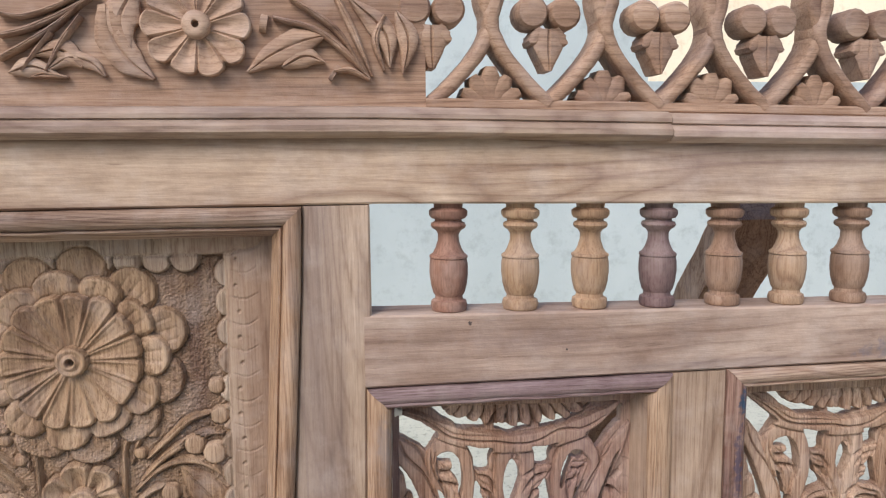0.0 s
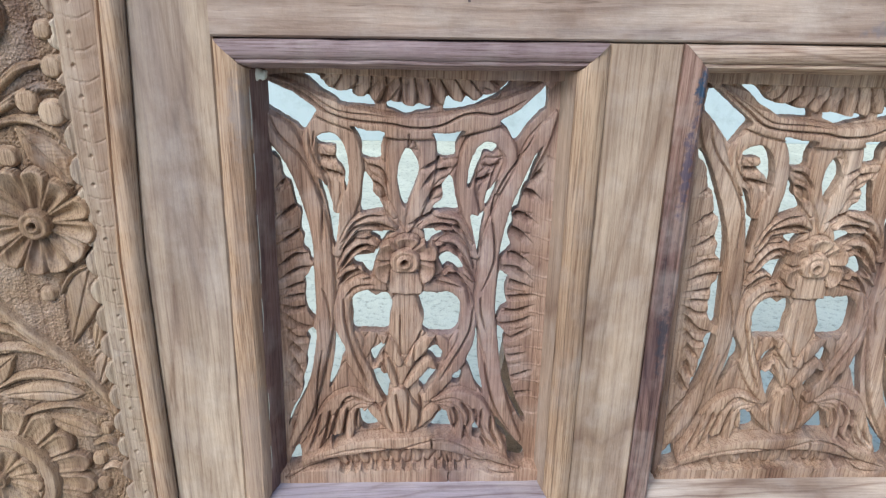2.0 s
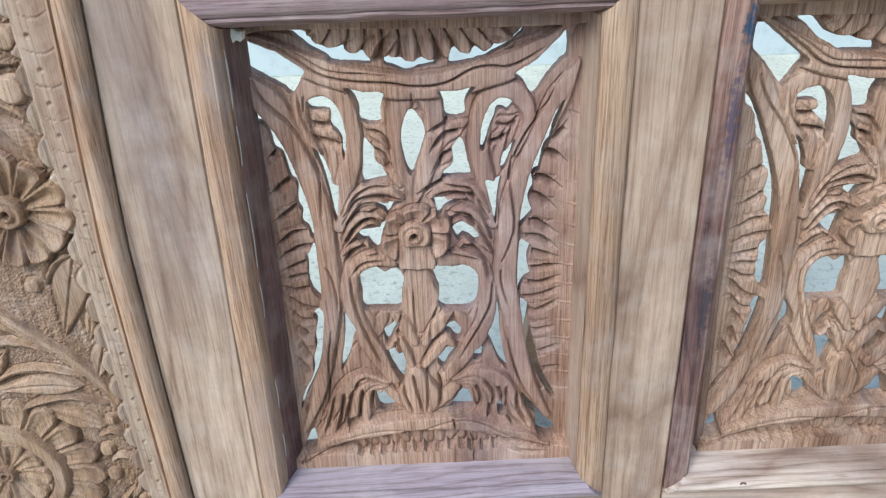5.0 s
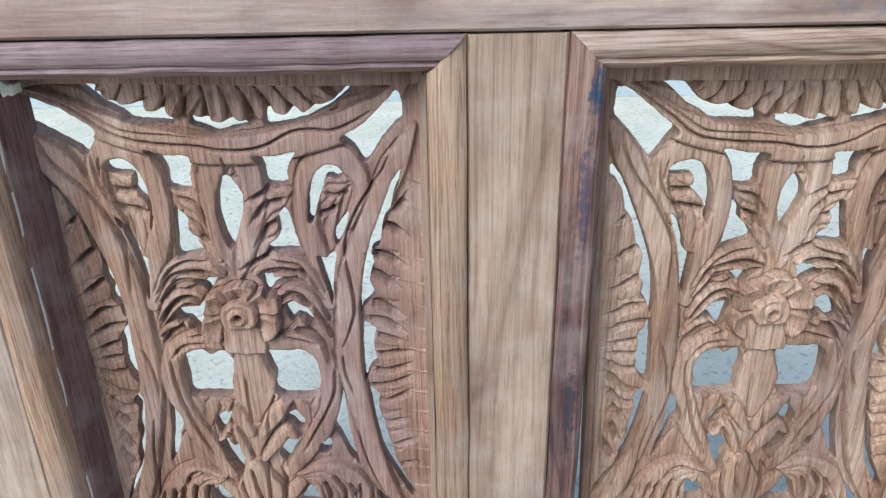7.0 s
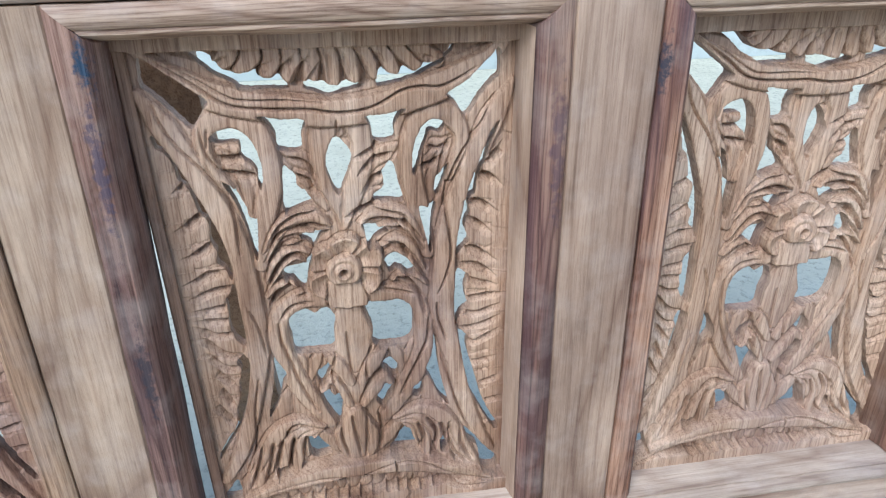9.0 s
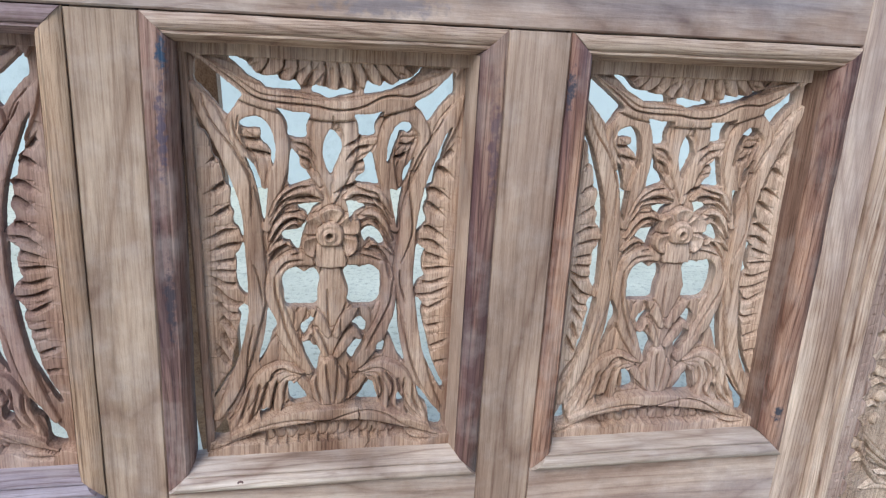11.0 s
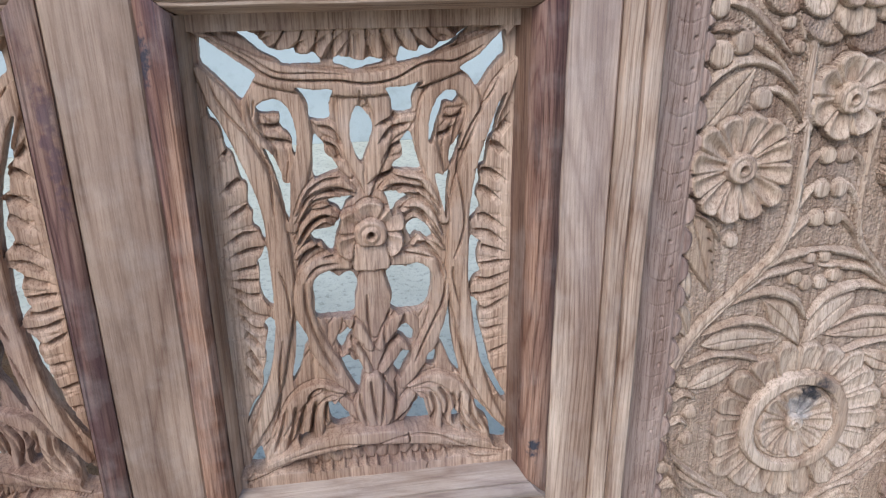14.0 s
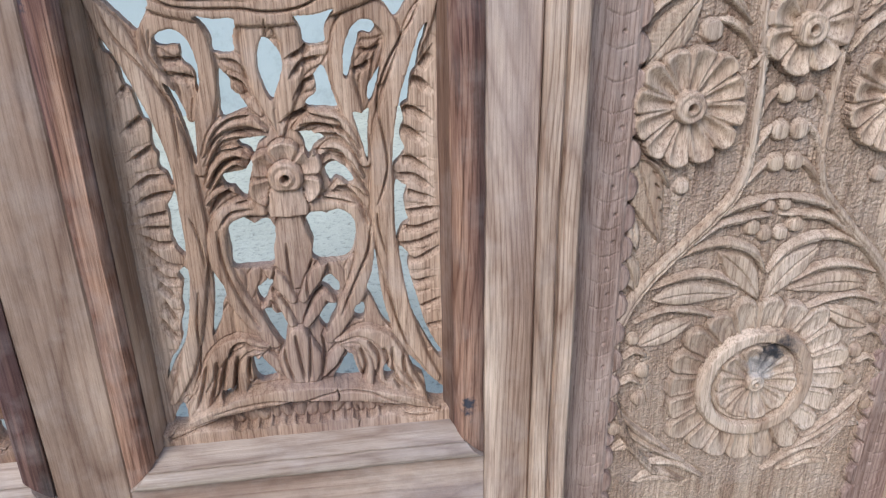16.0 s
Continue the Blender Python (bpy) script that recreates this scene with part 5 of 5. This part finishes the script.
def relief_pattern():
    """The pattern of the solid end boards, carved in low relief: a wheel flower, branching stems and smaller flowers between scalloped borders."""
    random.seed(31)
    c = Carving(-0.177, 0.177, 0.27, 1.088, 0.001)

    def add(name, points, widths, lift, crown, groove=0.0, vein=0.0, hatch=0.0):
        for s in (1, -1):
            c.strip(name, [(s * x / 1000, z / 1000) for x, z in points], [w / 1000 for w in widths], lift / 1000, crown / 1000, 0.0, 0.0006 * s, 0.0, 0.0011, False, groove / 1000, (vein * s, vein * s), hatch / 1000)

    def frond(wide, *points):
        add("frond", points, [wide * f for f in (0.35, 0.8, 1.0, 0.9, 0.35)], 2.7, 1.5, 1.5, 0.35)

    def leaf(wide, *points, hatch=0.0):
        add("leaf", points, [wide * f for f in (0.1, 0.55, 0.88, 1, 0.92, 0.7, 0.4, 0.08)], 2.1, 0.7, 2.0, 0.0, hatch)

    def bud(radius, x, z):
        for s in (1, -1):
            c.dome("bud", s * x / 1000, z / 1000, radius / 1000, 0.0022, 0.0015)

    c.H += c.rough(0.0015, 0.00035) + c.rough(0.004, 0.0003)
    for s in (-1, 1):
        for z in np.arange(0.28, 1.06, 0.0262):
            c.dome("scallop", s * 0.1335, z, 0.0135, 0.0048, 0.0003)
        c.strip("scalloped_border", [(s * 0.151, 0.26), (s * 0.151, 0.6), (s * 0.151, 1.09)], (0.046, 0.046), 0.0052, 0.0008, ease=0.0015)
        for z in np.arange(0.30, 1.05, 0.0232):
            c.score(0.4, 0.5, 0.7, (s * 158, z * 1000 + 3), (s * 146, z * 1000 - 2.5), (s * 132, z * 1000 + 1.5))
            c.dome(None, s * (0.1405 + random.uniform(-0.002, 0.002)), z + 0.010, 0.0016, -0.0018, 0.0)
    for x in np.arange(-0.115, 0.12, 0.0235):
        c.dome("scallop", x, 1.054, 0.0128, 0.0048, 0.0003)
    c.strip("scalloped_border", [(-0.15, 1.072), (0, 1.072), (0.15, 1.072)], (0.032, 0.032), 0.0052, 0.0006, ease=0.0015)
    leaf(29, (-121, 819), (-103, 842), (-83, 867), hatch=1.8)
    leaf(31, (-124, 750), (-113, 720), (-97, 675), hatch=1.8)
    leaf(12, (-124, 702), (-120, 684), (-115, 668))
    leaf(19, (-127, 668), (-120, 650), (-112, 630), hatch=1.8)
    leaf(25, (-44, 662), (-20, 641), (-2, 614))
    leaf(21, (-97, 622), (-65, 626), (-22, 622))
    leaf(19, (-107, 579), (-82, 590), (-58, 602))
    leaf(15, (-124, 470), (-100, 476), (-70, 456))
    leaf(15, (-100, 430), (-76, 436), (-46, 424))
    frond(8, (-44, 845), (-62, 862), (-80, 870), (-98, 870), (-113, 862), (-124, 850))
    frond(7, (-37, 821), (-48, 837), (-60, 846), (-70, 848))
    frond(9, (-50, 855), (-70, 875), (-91, 888), (-110, 896), (-122, 894))
    frond(8, (-55, 874), (-76, 894), (-94, 909), (-112, 914))
    frond(7, (-42, 870), (-52, 900), (-66, 925), (-85, 945))
    frond(6, (-29, 765), (-23, 786), (-12, 797))
    frond(6, (-31, 738), (-21, 760), (-10, 768))
    frond(7, (-37, 713), (-21, 733), (-8, 741))
    frond(8, (-56, 692), (-30, 703), (0, 708))
    frond(8, (-72, 668), (-49, 686), (-25, 691), (-4, 693))
    frond(9, (-88, 656), (-63, 668), (-37, 670), (-14, 660), (-1, 641))
    frond(8, (-102, 633), (-75, 642), (-48, 642), (-24, 630))
    frond(7, (-113, 602), (-87, 612), (-60, 609), (-36, 600))
    frond(6, (-122, 566), (-110, 574), (-98, 568))
    frond(6, (-124, 540), (-112, 546), (-102, 540))
    frond(7, (-120, 512), (-98, 488), (-66, 462))
    frond(7, (-110, 488), (-84, 468), (-50, 448))
    frond(8, (-92, 452), (-60, 448), (-30, 428))
    frond(5, (-127, 750), (-108, 742), (-94, 722))
    frond(5, (-40, 812), (-31, 822), (-26, 808))
    add("stem", ((-79, 440), (-105, 474), (-121, 513), (-129, 545), (-129, 576), (-122, 610), (-103, 642), (-79, 667), (-55, 692), (-38, 713), (-30, 742), (-29, 782), (-31, 815), (-35, 851), (-38, 890), (-55, 930)), (8, 9, 9, 10, 10, 10, 10, 9.5, 9, 8, 7, 6.5, 6, 5, 4), 2.9, 1.4, 1.8, 0.3)
    for radius, x, z in ((9, -74, 841), (10, -97, 885), (11, -114, 876), (9, -120, 911), (6, -61, 899), (8, -8, 792), (8.5, -8, 763), (8, -8, 737), (6, -7, 701), (7.5, -19, 683), (7, -7, 676), (7, -84, 722), (7, -101, 553), (7, -101, 524), (6, -112, 586), (8, -118, 938), (7, -122, 494), (6, -50, 880)):
        bud(radius, x, z)
    for k in range(5):
        c.score(1.2, 0.5, 1.2, (-112 + 3 * k, 748 - 11 * k), (-108 + 3 * k, 744 - 11 * k))
    c.flower("wheel_flower", 0.006, 0.531, 0.087, 20, 0.0016, 0.0034, 0.1, 0.0030, 0.05, False, 0.13, 2, 0.0)
    c.ring("wheel_hub", 0.006, 0.531, 0.0, 0.056, 0.0066, 0.0)
    c.ring("wheel_hub", 0.006, 0.531, 0.0, 0.0425, 0.0030, 0.0)
    c.flower("hub_flower", 0.006, 0.531, 0.0395, 10, 0.0022, 0.0036, 0.2, 0.003, 0.22, True, 0.16, 4)
    for s in (1, -1):
        c.flower("side_flower", s * 0.0865, 0.786, 0.0465, 12, 0.0030, 0.0050, 0.1, 0.0046, 0.27, True, 0.15)
    c.flower("middle_flower", 0, 0.840, 0.0355, 7, 0.0034, 0.0048, 0.4, 0.0040, 0.36, True, 0.18)
    c.flower("layered_flower", 0, 0.968, 0.096, 11, 0.0010, 0.0040, 0, 0.0022, 0.05, False, 0.2, 5)
    c.flower("layered_flower", 0, 0.968, 0.078, 11, 0.0036, 0.0040, 0.3, 0.0022, 0.05, False, 0.16, 4)
    c.flower("layered_flower", 0, 0.968, 0.060, 15, 0.0060, 0.0045, 0, 0.0026, 0.22, True, 0.10, 2)
    c.H *= 1.35
    c.part_cuts(0.0013, 0.2, 1.1, 0.2)
    c.H += c.rough(0.006, 0.0003) + c.rough(0.003, 0.0002)
    c.settle()
    return c


def relief_panel(pattern, cx, look_, ground_look, border_look, knot_look):
    """One relief board: its ground and every carved motif standing on it."""
    front, back = 0.036, 0.046
    made = pattern.pieces(pattern.D, lambda u, v: (cx + u, v), front, back, False)
    board = carved_part("relief_panel", made.pop(0), ground_look, headboard, "solid panel carved in relief with flowers and branching fronds")
    part("panel_back", slab(cx - 0.175, cx + 0.175, 0.0465, 0.06, 0.20, 1.095), ground_look, board)
    part("panel_foot", slab(cx - 0.175, cx + 0.175, 0.034, 0.046, 0.20, 0.2695), ground_look, board)
    says = {"wheel_flower": "large wheel flower of many petals", "hub_flower": "small flower darkened by a knot", "side_flower": "twelve-petalled flower with a drilled boss", "layered_flower": "large flower of three layers of petals"}
    for k, piece in made.items():
        name = pattern.names[k]
        finish = border_look if name in ("scalloped_border", "scallop") else knot_look if name in ("wheel_flower", "wheel_hub", "hub_flower") else look_
        carved_part(name, piece, finish, board, says.get(name, ""))


RELIEF = relief_pattern()
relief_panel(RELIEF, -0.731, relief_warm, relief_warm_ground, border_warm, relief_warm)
relief_panel(RELIEF, 0.735, relief_z, relief_ground, border_z, relief_knot)
for edge, look_ in zip("tlrb", (honey_x, honey_z, honey_z, honey_x)):
    side = moulding(-0.93, -0.5319, 0.25, 1.099, edge, 1.15)
    part("bead_moulding", plumb(side, -0.5) if edge == "r" else side, look_, headboard)
for edge, look_ in zip("tlrb", (pale_x, blond_z, blond_z, pale_x)):
    part("bead_moulding", moulding(0.5269, 0.93, 0.25, 1.0835, edge, 1.2, FLAT), look_, headboard)
for x in (-0.96, 0.93):
    part("stile", slab(x, x + 0.03, 0, 0.06, 0.0, 1.099), pale_z, headboard)

# upper band: carved boards at the ends, fretted lattice between
for s in (-1, 1):
    part("upper_panel", slab(min(s * 0.93, s * 0.424), max(s * 0.93, s * 0.424), 0.012, 0.05, 1.181, 1.40), warm_x, headboard, "carved upper panel with a flower and leaves")


def upper_carving(s):
    random.seed(5)
    board = headboard.children[-1] if s > 0 else headboard.children[-2]
    F, B = 0.012, 0.014
    part("upper_flower", rosette(s * 0.611, 1.247, 0.0425, 10, F - 0.005, B, 0.006, 0.3, 0.004, 0.27), warm_x, board, "flower with fluted petals and a drilled boss")
    for q, w in (([(-0.7000, 1.2130), (-0.7160, 1.2260), (-0.7370, 1.2220)], 0.02), ([(-0.4870, 1.2700), (-0.4590, 1.2430), (-0.4550, 1.2150)], 0.02), ([(-0.5440, 1.2140), (-0.5250, 1.2230), (-0.5090, 1.2180)], 0.018), ([(-0.4490, 1.2610), (-0.4390, 1.2380), (-0.4440, 1.2100)], 0.018), ([(-0.6570, 1.2750), (-0.6700, 1.2490), (-0.6620, 1.2270)], 0.03), ([(-0.7550, 1.2080), (-0.7380, 1.2130), (-0.7170, 1.2060)], 0.016)):
        part("leaf", carved([(s * -x, z) for x, z in q], [w * f for f in (0.12, 0.55, 0.88, 1, 0.9, 0.62, 0.32, 0.06)], F - 0.005, B, 0.003, 0.0026), warm_x, board)
    for q in (([(-0.4720, 1.2050), (-0.4920, 1.2270), (-0.5170, 1.2450), (-0.5500, 1.2540)], (0.0018, 0.0060, 0.0054, 0.0031)), ([(-0.4790, 1.2140), (-0.4960, 1.2410), (-0.5140, 1.2560), (-0.5360, 1.2690)], (0.0018, 0.0059, 0.0054, 0.0031)), ([(-0.4720, 1.2040), (-0.4880, 1.2120), (-0.5020, 1.2110)], (0.0018, 0.0050, 0.0027)), ([(-0.4700, 1.2070), (-0.4850, 1.2430), (-0.4980, 1.2700)], (0.0023, 0.0068, 0.0054)), ([(-0.4600, 1.2120), (-0.4670, 1.2370), (-0.4590, 1.2570)], (0.0019, 0.0069, 0.0028))):
        part("frond", carved([(s * -x, z) for x, z in q[0]], q[1], F - 0.006, B, 0.004, 0.0008), warm_x, board)
    for q in (([(-0.7600, 1.2540), (-0.7420, 1.2520), (-0.7190, 1.2590), (-0.6920, 1.2720)], (0.0028, 0.0044, 0.0041, 0.0021)), ([(-0.7610, 1.2370), (-0.7380, 1.2430), (-0.7110, 1.2550), (-0.6860, 1.2700)], (0.0040, 0.0053, 0.0049, 0.0021)), ([(-0.7620, 1.2190), (-0.7440, 1.2290), (-0.7200, 1.2440), (-0.6990, 1.2610)], (0.0040, 0.0053, 0.0049, 0.0021)), ([(-0.7450, 1.2100), (-0.7340, 1.2250), (-0.7220, 1.2400)], (0.0016, 0.0045, 0.0033)), ([(-0.7270, 1.2100), (-0.7150, 1.2320), (-0.6990, 1.2530)], (0.0021, 0.0053, 0.0037))):
        part("frond", carved([(s * -x, z) for x, z in q[0]], q[1], F - 0.006, B, 0.004, 0.0008), warm_x, board)
    for q in (([(-0.5720, 1.2100), (-0.5530, 1.2230), (-0.5300, 1.2340), (-0.5080, 1.2400)], (0.0022, 0.0187, 0.0243, 0.0036)), ([(-0.6460, 1.2040), (-0.6640, 1.2180), (-0.6760, 1.2380), (-0.6790, 1.2620)], (0.0030, 0.0237, 0.0277, 0.0145)), ([(-0.7240, 1.2120), (-0.7090, 1.2200), (-0.6930, 1.2160), (-0.6830, 1.2060)], (0.0041, 0.0123, 0.0104, 0.0021)), ([(-0.7390, 1.2050), (-0.7270, 1.2070), (-0.7120, 1.2050)], (0.0020, 0.0062, 0.0021))):
        part("leaf", carved([(s * -x, z) for x, z in q[0]], q[1], F - 0.006, B, 0.003, 0.0018, 0.001), warm_x, board)
    for q in ([(-0.5030, 1.2110), (-0.5000, 1.2090)], [(-0.5610, 1.2500), (-0.5550, 1.2490)]):
        part("bud", carved([(s * -x, z) for x, z in q], (0.014, 0.014), F - 0.004, B, 0.004), warm_x, board)


upper_carving(-1)
upper_carving(1)

lattice = part("fretted_lattice", joined(slab(-0.424, 0.424, 0.008, 0.045, 1.181, 1.1905), slab(-0.424, 0.424, 0.008, 0.045, 1.39, 1.40)), warm_x, headboard, "fretted lattice of crossing ribs and hanging leaves")
for i in range(9):
    x = -0.418 + 0.1033 * i
    for s in (1, -1):
        if not -0.43 < x + s * 0.05 < 0.43:
            continue
        rib = [(x, 1.187), (x + s * 0.020, 1.206), (x + s * 0.042, 1.232), (x + s * 0.052, 1.256), (x + s * 0.046, 1.282), (x + s * 0.052, 1.306), (x + s * 0.082, 1.345), (x + s * 0.103, 1.395)]
        part("rib", carved(rib, (0.013, 0.0125, 0.0125, 0.014, 0.014, 0.013, 0.013, 0.013), 0.013 + 0.001 * s, 0.040, 0.005), warm_x, lattice)
    if i < 8:
        m = x + 0.0517
        part("palmette", joined(*petal_fan(m, 1.185, 0.004, 0.034, 155, 25, 5, 0.016, 0.038, 1.25, 0.003, 0.0, 0.006)), warm_x, lattice)
    if i < 9:
        leaf = joined(carved(((x, 1.252), (x, 1.236), (x, 1.216)), (0.022, 0.026, 0.006), 0.014, 0.038, 0.003, 0.002),
                      carved(((x - 0.006, 1.252), (x - 0.012, 1.243), (x - 0.017, 1.240)), (0.010, 0.012, 0.004), 0.015, 0.038, 0.003), carved(((x + 0.006, 1.252), (x + 0.012, 1.243), (x + 0.017, 1.240)), (0.010, 0.012, 0.004), 0.015, 0.038, 0.003),
                      *[turned(((0.038, 0.0145), (0.014, 0.0145), (0.0105, 0.012), (0.0095, 0.006)), (x + q * 0.0148, 0, 1.266), "y", 16) for q in (1, -1)])
        part("hanging_leaf", leaf, warm_x, lattice)

# rebate strips beside the fretted boards
def splayed(x0, x1, z0, z1):
    """A rebate strip whose face slopes back from the moulding (x0) to the board (x1)."""
    verts, faces = [], []
    cuts = np.linspace(z0, z1, 9)
    for z in cuts:
        j = random.uniform(-0.0004, 0.0004)
        verts += [(x0, 0.0045, z), (x1 + j, 0.0312 + j, z), (x1 + j, 0.0345, z), (x0, 0.0345, z)]
    for i in range(len(cuts) - 1):
        faces += [(i * 4 + j, i * 4 + (j + 1) % 4, i * 4 + 4 + (j + 1) % 4, i * 4 + 4 + j) for j in range(4)]
    return verts, faces + [(3, 2, 1, 0), tuple(range(len(verts) - 4, len(verts)))]


# this side faces away from the sun; its shade is in the strip's colour
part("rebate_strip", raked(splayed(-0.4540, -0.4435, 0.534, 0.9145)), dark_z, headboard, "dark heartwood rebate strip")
for low, high, thick in ((0.862, 0.903, 0.0011), (0.824, 0.852, 0.0007), (0.744, 0.803, 0.0009), (0.700, 0.731, 0.0006), (0.612, 0.640, 0.0012), (0.561, 0.585, 0.0007)):
    x = -0.4524 + random.uniform(-0.0004, 0.0004)
    part("filler_streak", raked(carved(((x, high), (x + 0.0004, (low + high) / 2), (x, low)), (0.0002, thick * 0.6, thick * 0.5, 0.0002), 0.0069, 0.0086, 0.0001, wobble=0.3)), filler, headboard, "thin streak of white filler")
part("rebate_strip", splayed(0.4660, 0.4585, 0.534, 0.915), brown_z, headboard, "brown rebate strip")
# the left-hand strip takes the shaded copy of the tan wood
for edge, q, look_ in ((-0.197, -1, tan_z), (0.149, -1, tan_z), (0.205, 1, tan_shaded)):
    part("rebate_strip", splayed(edge + q * 0.0224, edge + q * 0.0272, 0.534, 0.9145), look_, headboard, "tan rebate strip")
# brown where the right-hand strip is tan: recess shade is in the colour
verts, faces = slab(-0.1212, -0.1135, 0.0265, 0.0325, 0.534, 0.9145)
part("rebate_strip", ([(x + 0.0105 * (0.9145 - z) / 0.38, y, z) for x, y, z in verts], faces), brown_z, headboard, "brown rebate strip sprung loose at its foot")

# marks on the wood
for x, z, r, y in ((-0.389, 0.993, 0.0022, -0.0014), (-0.30, 0.965, 0.0012, -0.0014), (0.02, 0.986, 0.0016, -0.0014)):
    blot("knot", x, z, r, y, y + 0.006, knot_dark, headboard)
part("filler_patch", raked(carved(((-0.4535, 0.9085), (-0.449, 0.9095), (-0.4425, 0.9085)), (0.006, 0.009, 0.006), 0.0172, 0.033, 0.001, wobble=0.35)), filler, headboard, "dab of white filler")
part("knot", turned(((-0.0085, 0.0032), (-0.0092, 0.003), (-0.0094, 0.0018), (-0.0090, 0.0012)), (-0.078, 0, 0.5215), "y", 14), red_z, headboard, "small round knot")
part("filler_patch", carved(((0.449, 0.9125), (0.456, 0.9125), (0.462, 0.9125)), (0.006, 0.010, 0.006), 0.0325, 0.034, 0.001), filler, headboard, "dab of white filler")

# ---- behind the headboard ----
prop = tagged(new("timber_prop"), "rough brown timber prop leaning behind the carved headboard", "prop")


def timber(a, b_, half, thick):
    """A sawn timber from a down to b_, cut off level where it meets the ground."""
    d = (b_ - a).normalized()
    up = d.cross(Vector((1, 0, 0))).normalized()
    verts = []
    for c in np.linspace(0, 1, 12):
        p = a.lerp(b_, c)
        j = random.uniform(-0.001, 0.001)
        for u, v in ((-half, -thick), (half, -thick), (half, thick), (-half, thick)):
            q = p + Vector((u + j, 0, 0)) + up * v
            if c == 1 and b_.z == 0:
                q.z = 0.0
            verts.append(q)
    faces = [(i * 4 + j, i * 4 + (j + 1) % 4, i * 4 + 4 + (j + 1) % 4, i * 4 + 4 + j) for i in range(11) for j in range(4)]
    return [tuple(v) for v in verts], faces + [(3, 2, 1, 0), (44, 45, 46, 47)]


part("beam", timber(Vector((-0.146, 0.185, 0.93)), Vector((-0.158, 0.76, 0.0)), 0.040, 0.018), prop_wood, prop, "dark brown leaning beam", False)
part("brace", timber(Vector((-0.062, 0.090, 1.083)), Vector((-0.086, 0.172, 0.94)), 0.033, 0.022), prop_wood, prop, "short brace at the top of the prop", False)

ground = tagged(new("ground", mesh("ground", [(-400, -400, 0), (400, -400, 0), (400, 400, 0), (-400, 400, 0)], [(0, 1, 2, 3)], cement, False)), "pale dusty cement ground", "ground", kind="structure")
far = joined(slab(-9, 1.3, 3.5, 3.7, 0, 2.3), slab(1.3, 9, 3.5, 3.7, 0, 1.56))
tagged(new("wall_far", mesh("wall_far", *far, limewash, False)), "low whitewashed compound wall", "wall", kind="structure")
tagged(new("wall_behind", mesh("wall_behind", *slab(-9, 9, -6.2, -6.0, 0, 3.0), brickish, False)), "plain plastered workshop wall", "wall", kind="structure")
tagged(new("wall_cream", mesh("wall_cream", *slab(-12, 14, 12.0, 12.3, 0, 6.0), cream, False)), "cream plastered wall in the distance", "wall", kind="structure")
